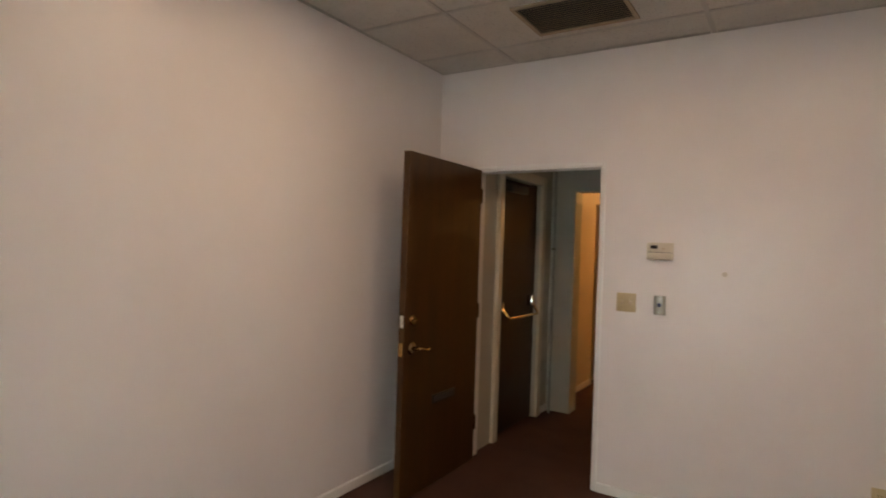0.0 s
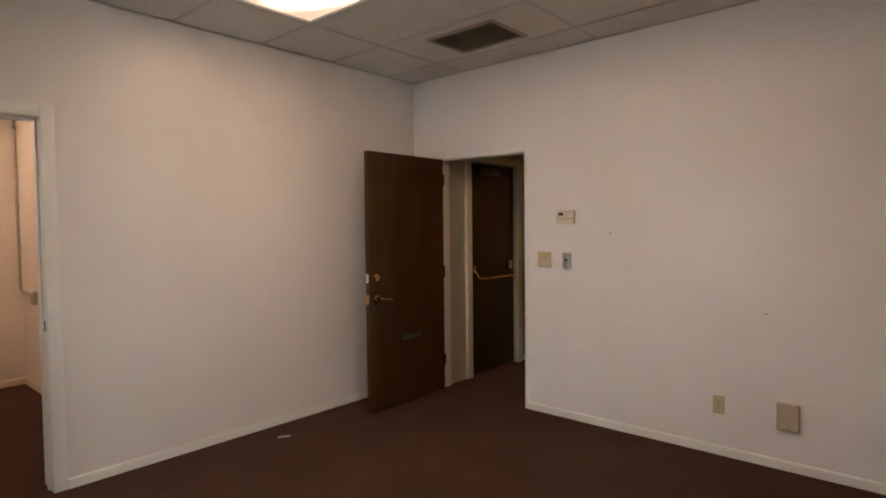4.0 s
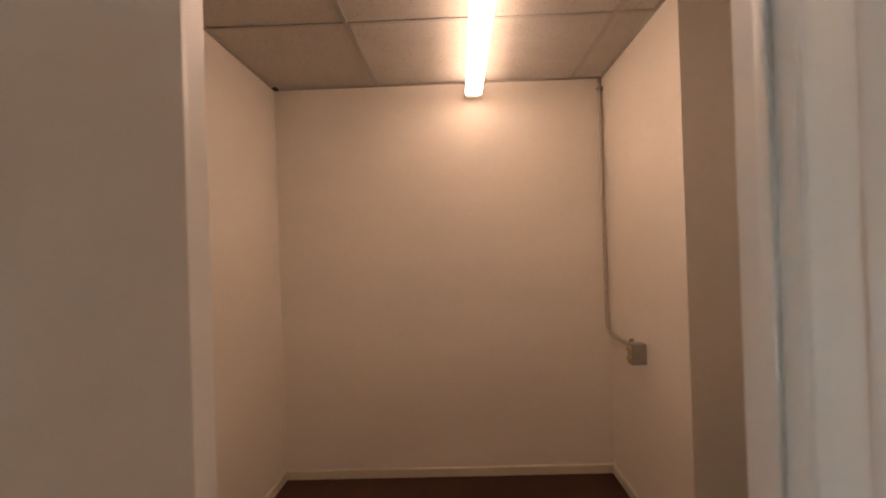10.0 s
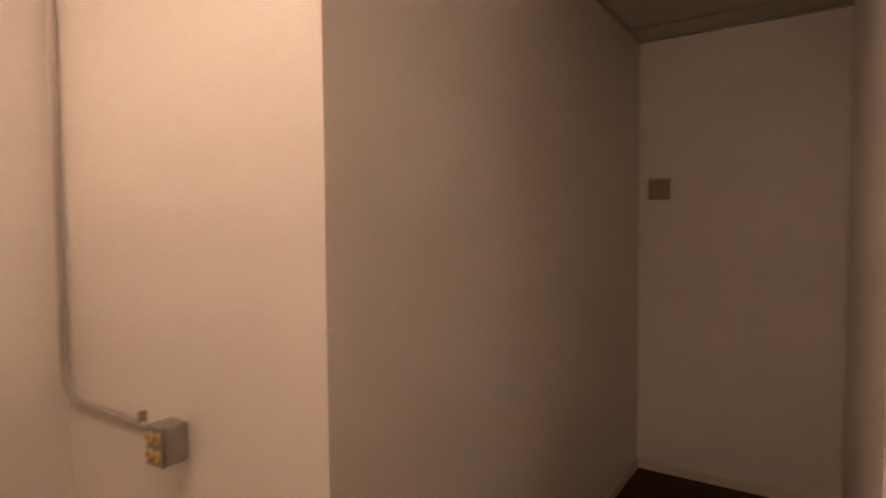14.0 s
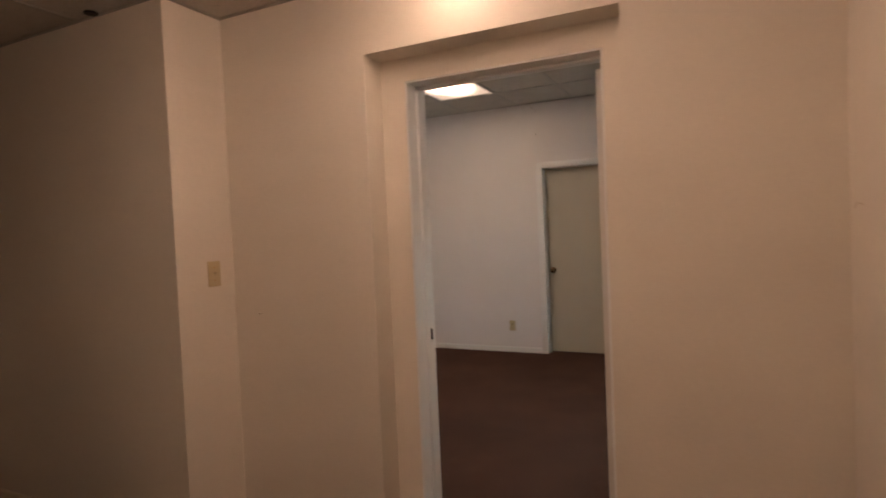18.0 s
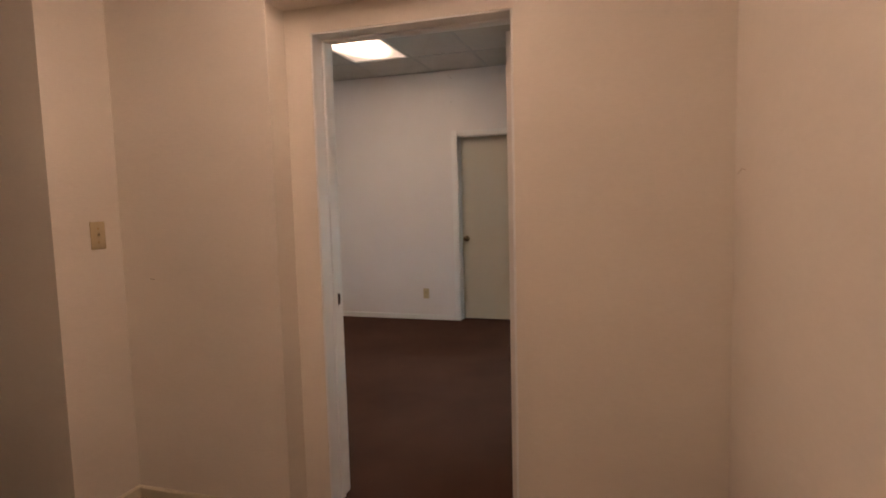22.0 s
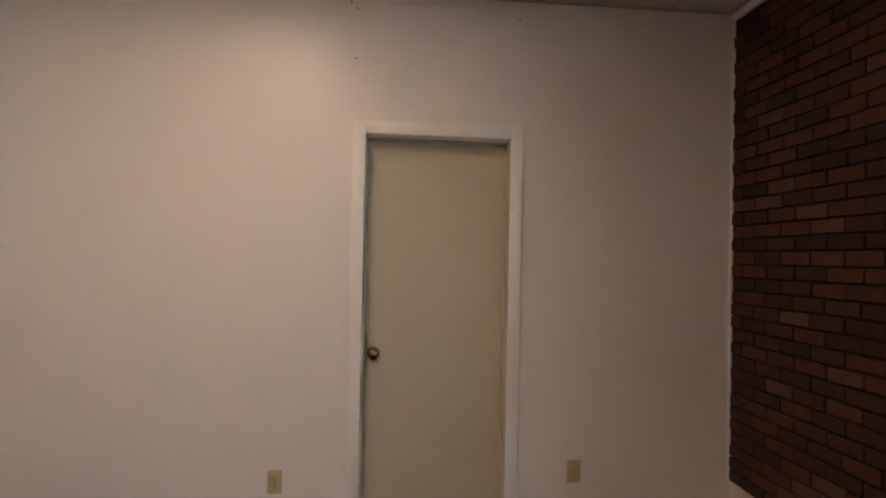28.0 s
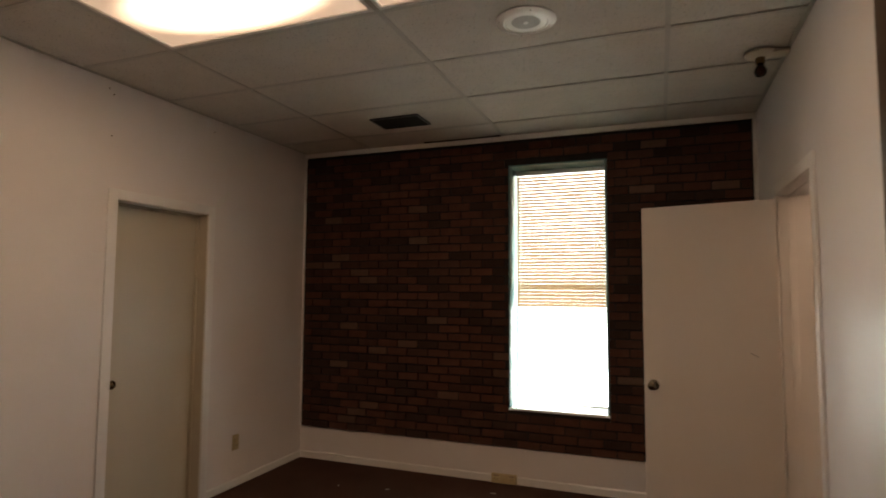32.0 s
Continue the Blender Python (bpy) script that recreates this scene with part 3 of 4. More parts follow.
# Solid dark piece: the bolt hole's shade is put into its colour.
setting("strike_hole_shade", block((-0.050, WY1 - 0.0120, 0.893), (-0.036, WY1 - 0.0113, 0.955), 0.0003), DARK, "dark piece standing in for the shade in the jamb's bolt hole", "strike plate")

door_2 = make_door("door_2", 0.866, 2.030, 0.044, WOOD, "dark stained wooden entrance door standing wide open")
door_2.matrix_world = pose(0.360, RY - 0.014, 0, 0, 0, -90.0)
# local x runs south from the hinge; local +y points east
part("lock_face", block((0.8660, -0.034, 1.015), (0.8678, -0.010, 1.085), 0.0006), LAMPWHITE, door_2, "bright deadbolt face plate")
part("latch_plate", block((0.8660, -0.034, 0.850), (0.8678, -0.010, 0.925), 0.0006), BRASS, door_2, "brass latch plate")
_bolt = Matrix.Translation((0.791, 0.0, 1.055)) @ Matrix.Rotation(radians(-90), 4, "X")
part("deadbolt", lathe([(0.0, 0), (0.030, 0), (0.030, 0.006), (0.024, 0.012), (0.0, 0.013)], _bolt), BRASS, door_2, "polished brass deadbolt", True)
part("thumb_turn", block((0.771, 0.012, 1.050), (0.811, 0.027, 1.060), 0.004), BRASS, door_2, smooth=True)
_esc = Matrix.Translation((0.791, 0.0, 0.890)) @ Matrix.Rotation(radians(-90), 4, "X")
part("escutcheon", lathe([(0.0, 0), (0.038, 0), (0.038, 0.005), (0.028, 0.012), (0.013, 0.014), (0.012, 0.045), (0.0, 0.045)], _esc), BRONZE, door_2, "dark bronze rose", True)
part("door_handle", tube_along([(0.799, 0.047, 0.892), (0.786, 0.053, 0.893), (0.761, 0.055, 0.890), (0.731, 0.054, 0.882), (0.701, 0.052, 0.876), (0.676, 0.050, 0.880)], 0.0085),
     BRASS, door_2, "polished brass lever handle", True)
slot = part("mail_slot", block((0.285, 0.0, 0.515), (0.555, 0.007, 0.570), 0.003), DARK, door_2, "black mail slot flap", True)
part("slot_flap", block((0.300, 0.007, 0.524), (0.540, 0.011, 0.560), 0.002), GREYVENT, slot)
for z in (0.22, 1.00, 1.80):
    part("hinge", lathe([(0.0, z), (0.007, z), (0.007, z + 0.10), (0.0, z + 0.10)], Matrix.Translation((-0.004, 0.002, 0)), 12), BRONZE, door_2)

door_3 = make_door("door_3", EY1 - EY0 - 0.030, 2.028, 0.036, DOORBEIGE, "closed beige flush door set deep in its frame")
door_3.matrix_world = pose(3.838, EY1 - 0.015, 0, 0, 0, -90)
door_knob(door_3, (0.052, -0.036, 0.915), -1, BRONZE)

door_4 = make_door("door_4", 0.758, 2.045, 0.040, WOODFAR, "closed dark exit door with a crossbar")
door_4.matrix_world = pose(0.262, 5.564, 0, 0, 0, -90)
part("closer_body", block((0.30, 0.001, 1.945), (0.62, 0.052, 2.005), 0.008), GREYVENT, door_4, "dark door closer", True)
part("closer_arm", tube_along([(0.45, 0.045, 2.008), (0.30, 0.11, 2.015), (0.20, 0.06, 2.030)], 0.008), GREYVENT, door_4)
part("bracket", block((0.09, 0.001, 1.000), (0.16, 0.060, 1.095), 0.012), CHROME, door_4, "pale latch head", True)
part("bracket", block((0.690, 0.001, 0.990), (0.745, 0.050, 1.070), 0.012), BRONZE, door_4, "", True)
part("crossbar", tube_along([(0.115, 0.045, 1.020), (0.120, 0.085, 0.955), (0.135, 0.095, 0.940), (0.690, 0.095, 0.940), (0.708, 0.088, 0.958), (0.718, 0.040, 1.020)], 0.010),
     BRASS, door_4, "worn brass crossbar", True)
casing("trim_exit_door", VX, 1, 4.80, 5.57, 2.055, 0.075, 0.030, CREAM, "cream painted frame round the exit door")
setting("corridor_door", block((0.181, 7.172, 0.01), (0.215, 7.358, 2.028), 0.002), WOOD, "dark wooden door edge in the corridor", "door")


# ---- window ----
window_1 = setting("window_1", block((GX0, -0.298, GZ0 - 0.001), (GX1, 0.0165, GZ0 + 0.018), 0.003), TRIM, "tall narrow window in a deep pale teal reveal", "window")
for a, b in (((GX0 + 0.001, -0.296, GZ0 + 0.019), (GX0 + 0.012, 0.016, GZ1)), ((GX1 - 0.012, -0.296, GZ0 + 0.019), (GX1 - 0.001, 0.016, GZ1)),
             ((GX0 + 0.0125, -0.296, GZ1 - 0.012), (GX1 - 0.0125, 0.016, GZ1 - 0.001))):
    part("reveal_board", block(a, b, 0.003), TEAL, window_1, "pale teal painted reveal board")


for a, b in (((GX0 + 0.0125, GZ0 + 0.0185), (GX0 + 0.022, GZ1 - 0.0125)), ((GX1 - 0.022, GZ0 + 0.0185), (GX1 - 0.0125, GZ1 - 0.0125)),
             ((GX0 + 0.0225, GZ0 + 0.0185), (GX1 - 0.0225, GZ0 + 0.030)), ((GX0 + 0.0225, GZ1 - 0.030), (GX1 - 0.0225, GZ1 - 0.0125))):
    part("window_frame", block((a[0], -0.272, a[1]), (b[0], -0.245, b[1]), 0.003), TRIM, window_1, "white painted window bar")
part("meeting_rail", block((GX0 + 0.0225, -0.256, 1.520), (GX1 - 0.0225, -0.244, 1.531), 0.003), TRIM, window_1, "white painted meeting rail")
pane = part("pane", block((GX0 + 0.020, -0.261, GZ0 + 0.028), (GX1 - 0.020, -0.257, GZ1 - 0.028)), GLASS, window_1, "clear window glass")
pane.visible_shadow = False
for x in (GX0 + 0.0125, GX1 - 0.0185):
    part("bead", block((x, -0.030, GZ0 + 0.0185), (x + 0.006, -0.012, GZ1 - 0.0125), 0.002), TEAL, window_1, "thin teal bead")

blind = thing("window_blind", pose(0, 0, 0), "yellowed slatted blind pulled half way up the window", "blind")
part("headrail", block((GX0 + 0.016, -0.222, 2.448), (GX1 - 0.016, -0.186, 2.4865), 0.004), TRIM, blind, "white metal headrail")


def slat_mesh():
    bm = bmesh.new()
    w, n = 0.0275, 5
    rows = []
    for k in range(n):
        u = k / (n - 1) - 0.5
        rows.append([bm.verts.new((x, u * w, 0.0035 * (1 - 4 * u * u))) for x in (GX0 + 0.022, GX1 - 0.022)])
    for a, b in zip(rows, rows[1:]):
        bm.faces.new((a[0], a[1], b[1], b[0]))
    me = bpy.data.meshes.new("slat")
    bm.to_mesh(me)
    bm.free()
    me.materials.append(SLAT)
    return me


_slat = slat_mesh()
for k in range(40):
    s = new("slat", _slat)
    s.parent = blind
    s.matrix_basis = pose(0.0, -0.203, 2.430 - 0.0270 * k, random.uniform(-70.6, -69.4), 0.0, 0)
part("bottom_rail", block((GX0 + 0.022, -0.216, 1.338), (GX1 - 0.022, -0.190, 1.350), 0.004), TRIM, blind, "white bottom rail")
for x in (GX0 + 0.12, GX1 - 0.12):
    part("ladder_cord", tube_along([(x, -0.186, 2.44), (x, -0.186, 1.35)], 0.0009, 5), PALE, blind)
part("tilt_wand", tube_along([(GX1 - 0.06, -0.172, 2.44), (GX1 - 0.06, -0.170, 1.75)], 0.004, 8), PALE, blind)

outdoors = setting("backdrop", block((-18.0, -4.02, -5.99), (22.0, -4.0, 9.0)), OUTSIDE_GLOW, "blinding daylight outside the window", "backdrop")


# ---- lamps ----
def troffer():
    ob = thing("ceiling_light", pose(1.20, 2.51, H), "lit recessed ceiling light with a warm frosted diffuser", "ceiling light", "ceiling lights")
    hx, hy = 0.598, 0.293
    for a, b in (((-hx, -hy), (hx, -hy + 0.022)), ((-hx, hy - 0.022), (hx, hy)), ((-hx, -hy + 0.0225), (-hx + 0.022, hy - 0.0225)), ((hx - 0.022, -hy + 0.0225), (hx, hy - 0.0225))):
        part("frame", block((a[0], a[1], 0.002), (b[0], b[1], 0.020), 0.002), LAMPWHITE, ob, "white enamel frame")
    bm = bmesh.new()
    nx, ny = 14, 8
    grid = [[bm.verts.new(((i / nx * 2 - 1) * (hx - 0.020), (j / ny * 2 - 1) * (hy - 0.020), 0.010 + 0.003 * math.cos(3.1 * (i / nx - 0.5)) * math.cos(3.1 * (j / ny - 0.5))))
             for i in range(nx + 1)] for j in range(ny + 1)]
    for j in range(ny):
        for i in range(nx):
            bm.faces.new((grid[j][i], grid[j + 1][i], grid[j + 1][i + 1], grid[j][i + 1]))
    part("diffuser", bm, TROFFER_GLOW, ob, "glowing frosted diffuser", True)
    part("housing", block((-hx + 0.01, -hy + 0.01, 0.022), (hx - 0.01, hy - 0.01, 0.11), 0.004), LAMPWHITE, ob)
    return ob


light = troffer()
copy_thing(light, pose(2.42, 2.51, H))

tube_light = thing("tube_light", pose(-1.562, 1.165, SH), "lit bare two-tube strip light on the store ceiling", "strip light")
part("housing", block((-1.255, -0.032, -0.052), (1.255, 0.032, -0.001), 0.006), LAMPWHITE, tube_light, "white enamel channel", True)
for y in (-0.033, 0.033):
    t = part("tube", tube_along([(-1.21, y, -0.078), (1.21, y, -0.078)], 0.0185, 16), TUBE_GLOW, tube_light, "glowing fluorescent tube", True)
    for x in (-1, 1):
        part("end_cap", lathe([(0.0, 0), (0.019, 0), (0.019, 0.030), (0.0, 0.030)], Matrix.Translation((x * 1.225 - 0.015, y, -0.078)) @ Matrix.Rotation(radians(90), 4, "Y"), 16), CHROME, t)
for x in (-1.247, 1.247):
    part("lampholder", block((x - 0.008, -0.058, -0.102), (x + 0.008, 0.058, -0.046), 0.006), LAMPWHITE, tube_light, "white lampholder", True)

corridor_light = thing("ceiling_light", pose(1.05, 7.9, 2.40), "glowing warm globe light on the corridor ceiling", "ceiling light")
part("base", lathe([(0.0, -0.001), (0.12, -0.001), (0.12, -0.025), (0.0, -0.025)]), LAMPWHITE, corridor_light)
part("globe", lathe([(0.0, -0.14), (0.05, -0.135), (0.09, -0.11), (0.11, -0.07), (0.10, -0.0255), (0.0, -0.0255)]), CORRIDOR_GLOW, corridor_light, "glowing glass globe", True)


# ---- ceiling fittings ----
def ceiling_vent(name, cx, cy, z, wx, wy, slats, mat, label, along="x", rim=0.022, inside=None):
    ob = thing(name, pose(cx, cy, z), label, "ceiling vent")
    # black sheet that paints in the darkness behind the grille
    part("backing", block((-wx / 2 + 0.004, -wy / 2 + 0.004, 0.0052), (wx / 2 - 0.004, wy / 2 - 0.004, 0.0056)), DARK, ob, "black sheet standing in for the unlit duct")
    for a, b in (((-wx / 2, -wy / 2), (wx / 2, -wy / 2 + rim)), ((-wx / 2, wy / 2 - rim), (wx / 2, wy / 2)),
                 ((-wx / 2, -wy / 2 + rim), (-wx / 2 + rim, wy / 2 - rim)), ((wx / 2 - rim, -wy / 2 + rim), (wx / 2, wy / 2 - rim))):
        part("frame", block((a[0], a[1], -0.008), (b[0], b[1], 0.005), 0.002), mat, ob)
    span, run = (wy, wx) if along == "x" else (wx, wy)
    for k in range(slats):
        v = -span / 2 + rim + (k + 0.5) * (span - 2 * rim) / slats
        d = (span - 2 * rim) / slats * 0.60
        bm = block((-run / 2 + rim, -d, -0.0008), (run / 2 - rim, d, 0.0008)) if along == "x" else block((-d, -run / 2 + rim, -0.0008), (d, run / 2 - rim, 0.0008))
        s = part("slat", bm, inside or mat, ob)
        s.matrix_basis = pose(0, v, -0.001, 28, 0, 0) if along == "x" else pose(v, 0, -0.001, 0, 28, 0)
    return ob


ceiling_vent("ceiling_vent", 1.21, 3.742, H, 0.57, 0.42, 15, BROWNVENT, "dusty brown return air grille in the ceiling")
ceiling_vent("ceiling_vent", 2.43, 0.655, H, 0.385, 0.255, 8, GREYVENT, "dark grey supply grille in the ceiling", rim=0.014, inside=DUCT_SHADE)
ceiling_vent("ceiling_vent", -1.22, 0.855, SH, 0.26, 0.33, 7, LAMPWHITE, "white slotted register in the store ceiling", "y", 0.018)

speaker = thing("ceiling_speaker", pose(1.205, 1.90, H), "round white ceiling speaker with a grey mesh", "speaker")
part("ring", lathe([(0.098, 0.0), (0.140, 0.0), (0.140, -0.004), (0.125, -0.012), (0.104, -0.014), (0.098, -0.008)], seg=40), LAMPWHITE, speaker, "white metal ring", True)
part("mesh", lathe([(0.0, -0.010), (0.050, -0.0095), (0.099, -0.005), (0.099, 0.004), (0.0, 0.004)], seg=40), MESH, speaker, "grey perforated mesh", True)
part("badge", lathe([(0.0, -0.0135), (0.010, -0.013), (0.011, -0.010), (0.0, -0.0098)], seg=16), LAMPWHITE, speaker, smooth=True)
for a in range(4):
    part("screw", lathe([(0.0, -0.0125), (0.004, -0.012), (0.004, -0.006), (0.0, -0.006)], pose(0.124 * math.cos(a * math.pi / 2 + 0.4), 0.124 * math.sin(a * math.pi / 2 + 0.4), 0), 8), CHROME, speaker)

bulb = thing("bare_bulb_lamp", pose(0.135, 1.12, H), "unlit dark bulb in a cream lampholder at the ceiling edge", "lamp")
part("base", lathe([(0.0, 0.0), (0.075, 0.0), (0.075, -0.008), (0.060, -0.020), (0.030, -0.026), (0.0, -0.026)]), PALE, bulb, "cream round base", True)
part("arm", block((-0.134, -0.045, -0.018), (-0.030, 0.045, -0.001), 0.005), PALE, bulb, "cream mounting block", True)
part("socket", lathe([(0.0, -0.020), (0.024, -0.020), (0.022, -0.058), (0.0, -0.058)]), BRONZE, bulb, smooth=True)
part("bulb", lathe([(0.0, -0.128), (0.014, -0.126), (0.026, -0.117), (0.031, -0.102), (0.028, -0.086), (0.018, -0.068), (0.014, -0.0585), (0.0, -0.0585)]), BULB, bulb, "dark bulb", True)


# ---- wall plates: local x along the wall, local y into the room, z up ----
def plate(ob, w, h, mat, t=0.006, label=""):
    return part("plate", block((-w / 2, 0.0005, -h / 2), (w / 2, t, h / 2), 0.0028), mat, ob, label, True)


def screw(ob, x, z, y=0.006, mat=None):
    turn = Matrix.Translation((x, y, z)) @ Matrix.Rotation(radians(-90), 4, "X")
    return part("screw", lathe([(0.0, 0), (0.0032, 0), (0.0026, 0.0012), (0.0, 0.0014)], turn, 8), mat or BRASS, ob)


def outlet(m, label):
    ob = thing("wall_outlet", m, label, "outlet", "wall outlets")
    plate(ob, 0.070, 0.114, IVORY)
    for z in (-0.0195, 0.0195):
        face = part("receptacle", block((-0.0165, 0.006, z - 0.014), (0.0165, 0.0085, z + 0.014), 0.005), IVORY, ob, "ivory socket face", True)
        for x in (-0.0065, 0.0065):
            part("slot", block((x - 0.0012, 0.0085, z - 0.002), (x + 0.0012, 0.0089, z + 0.007)), DARK, face)
        part("ground_hole", block((-0.0022, 0.0085, z - 0.0095), (0.0022, 0.0089, z - 0.0055)), DARK, face)
    screw(ob, 0, 0)
    return ob


def on_east(y, z):
    return pose(RX, y, z, 0, 0, 90)


def on_north(x, z, y=RY):
    return pose(x, y, z, 0, 0, 180)


o = outlet(on_east(2.352, 0.299), "ivory duplex wall outlet low on the white wall")
copy_thing(o, on_east(0.845, 0.331))
copy_thing(o, on_north(2.622, 0.317))

wall_box = thing("wall_box", on_north(2.998, 0.320), "tan blank wall box standing proud of the wall", "wall box")
part("body", block((-0.055, 0.0005, -0.078), (0.055, 0.030, 0.078), 0.005), TANBOX, wall_box, smooth=True)
part("cover", block((-0.052, 0.030, -0.074), (0.052, 0.033, 0.074), 0.0015), TANBOX, wall_box)
for z in (-0.060, 0.060):
    screw(wall_box, 0, z, 0.033)

sw = thing("light_switch", on_north(1.374, 1.188), "ivory double toggle light switch beside the entrance", "light switch")
plate(sw, 0.116, 0.114, IVORY)
for x in (-0.023, 0.023):
    frame_ = part("toggle_frame", block((x - 0.006, 0.006, -0.013), (x + 0.006, 0.0075, 0.013), 0.001), TANBOX, sw, "darker toggle slot")
    part("toggle", block((x - 0.0035, 0.0075, -0.001), (x + 0.0035, 0.019, 0.010), 0.002), IVORY, frame_, smooth=True)
    screw(sw, x, 0.030)
    screw(sw, x, -0.030)

key = thing("key_switch", on_north(1.566, 1.185), "bulged steel wall plate with a dark blue key switch", "key switch")
_bm = bmesh.new()
_rows = [[_bm.verts.new((0.033 * math.sin(a), y, z)) for z in (-0.056, 0.056)] for a, y in
         [(radians(-90 + 180 * k / 10), 0.0005 + 0.0155 * math.cos(radians(-90 + 180 * k / 10))) for k in range(11)]]
for _a, _c in zip(_rows, _rows[1:]):
    _bm.faces.new((_a[0], _a[1], _c[1], _c[0]))
_bm.faces.new([r[0] for r in _rows])
_bm.faces.new([r[1] for r in _rows][::-1])
bmesh.ops.recalc_face_normals(_bm, faces=_bm.faces)
part("plate", _bm, STEEL, key, "bulged brushed steel plate", True)
_k = Matrix.Translation((0, 0.0155, 0.002)) @ Matrix.Rotation(radians(-90), 4, "X")
barrel = part("barrel", lathe([(0.0, 0), (0.012, 0), (0.012, 0.004), (0.009, 0.006), (0.0, 0.006)], _k, 20), BLUE, key, "dark blue key barrel", True)
part("keyhole", block((-0.0012, 0.0215, -0.003), (0.0012, 0.0219, 0.007)), DARK, barrel)
for z in (-0.045, 0.045):
    screw(key, 0, z, 0.0158, CHROME)

thermo = thing("thermostat", on_north(1.560, 1.503), "pale plastic thermostat with a small dark display", "thermostat")
part("body", block((-0.074, 0.0005, -0.050), (0.074, 0.026, 0.050), 0.006), PALE, thermo, smooth=True)
part("lower_cover", block((-0.070, 0.026, -0.046), (0.070, 0.0285, -0.010), 0.002), PALE, thermo, smooth=True)
part("display", block((0.012, 0.026, 0.014), (0.052, 0.0272, 0.034), 0.001), DARK, thermo, "dark display window")
part("groove", block((-0.070, 0.0258, -0.0085), (0.070, 0.0263, -0.0065)), GREYVENT, thermo)
part("slider", block((-0.030, 0.026, 0.012), (-0.012, 0.029, 0.018), 0.001), IVORY, thermo)

floor_box = thing("floor_outlet_box", pose(1.810, 0.0, 0.038), "cream double outlet box set in the baseboard", "outlet")
part("body", block((-0.100, 0.0005, -0.036), (0.100, 0.030, 0.036), 0.004), IVORY, floor_box, smooth=True)
for x in (-0.062, 0.062):
    face = part("receptacle", block((x - 0.028, 0.030, -0.018), (x + 0.028, 0.033, 0.018), 0.004), IVORY, floor_box, smooth=True)
    for d in (-0.010, 0.010):
        part("slot", block((x + d - 0.0015, 0.033, -0.004), (x + d + 0.0015, 0.0334, 0.006)), DARK, face)
    part("tab", block((x - 0.018, 0.030, 0.0185), (x + 0.018, 0.0345, 0.030), 0.002), BROWNVENT, floor_box, "brown clip")

ssw = thing("light_switch", pose(-0.421, AS, 1.247, 0, 0, 180), "ivory toggle light switch on the store room wall", "light switch")
plate(ssw, 0.073, 0.120, IVORY)
tf = part("toggle_frame", block((-0.006, 0.006, -0.013), (0.006, 0.0075, 0.013), 0.001), IVORY, ssw)
part("toggle", block((-0.0035, 0.0075, -0.001), (0.0035, 0.019, 0.010), 0.002), IVORY, tf, smooth=True)
screw(ssw, 0, 0.030)
screw(ssw, 0, -0.030)

ap = thing("wall_plate", on_north(-1.503, 1.636, AN), "olive brown slotted control plate on the alcove wall", "wall plate")
part("body", block((-0.058, 0.0005, -0.060), (0.058, 0.020, 0.060), 0.003), OLIVE, ap, smooth=True)
part("lip", block((-0.056, 0.020, 0.046), (0.056, 0.026, 0.059), 0.002), TANBOX, ap, "lighter top lip", True)
for z in (-0.020, 0.018):
    part("slot", block((-0.042, 0.020, z - 0.011), (0.042, 0.0208, z + 0.011), 0.0003), BROWNVENT, ap, "dark brown slot")

# ---- steel box and conduit in the store room ----
box = thing("junction_box", pose(-2.185, SN, 0.867, 0, 0, 180), "grey steel outlet box with four yellow sockets", "outlet box")
part("body", block((-0.038, 0.0005, -0.054), (0.038, 0.072, 0.054), 0.008, 3), STEEL, box, "grey galvanised body", smooth=True)
cover = part("cover", block((-0.039, 0.072, -0.055), (0.039, 0.075, 0.055), 0.0012), STEEL, box, "scratched steel cover")
for x in (-0.018, 0.018):
    for z in (-0.024, 0.024):
        turn = Matrix.Translation((x, 0.075, z)) @ Matrix.Rotation(radians(-90), 4, "X")
        face = part("receptacle", lathe([(0.0, 0), (0.0145, 0), (0.0145, 0.006), (0.013, 0.008), (0.0, 0.008)], turn, 18), CABLE, box, "yellow round socket face", True)
        for d in (-0.005, 0.005):
            part("slot", block((x + d - 0.0011, 0.083, z - 0.003), (x + d + 0.0011, 0.0834, z + 0.005)), DARK, face)
    screw(cover, x, 0.0, 0.075, CHROME)
for z in (-0.020, 0.018):
    turn = Matrix.Translation((-0.038, 0.036, z)) @ Matrix.Rotation(radians(-90), 4, "Y")
    part("knockout", lathe([(0.0, 0), (0.011, 0), (0.0105, 0.0008), (0.0, 0.0009)], turn, 16), STEEL, box)

conduit = thing("conduit", pose(SX + 0.026, SN - 0.022, 0.0), "grey steel conduit down the wall corner to the box", "conduit")
_run = [(0, 0, SH - 0.002), (0, 0, 1.8), (0, 0, 1.2), (0, 0, 1.005)]
for k in range(9):
    a = k / 8 * math.pi / 2 * 0.86
    _run.append((0.12 * (1 - math.cos(a)), 0, 0.967 - 0.085 * math.sin(a)))
_x, _z = _run[-1][0], _run[-1][2]
_run += [(_x + 0.12, 0.006, _z - 0.006), (-2.185 - 0.038 - SX - 0.026, 0.006, _z - 0.012)]
part("pipe", tube_along(_run, 0.0105, 14), PIPE, conduit, "painted grey pipe", True)
for z in (2.40,):
    part("strap", block((-0.016, -0.016, z - 0.010), (0.016, 0.0215, z + 0.010), 0.004), STEEL, conduit, smooth=True)
part("strap", block((0.462, -0.004, 0.875), (0.470, 0.0215, 0.915), 0.004), STEEL, conduit, "steel strap", True)
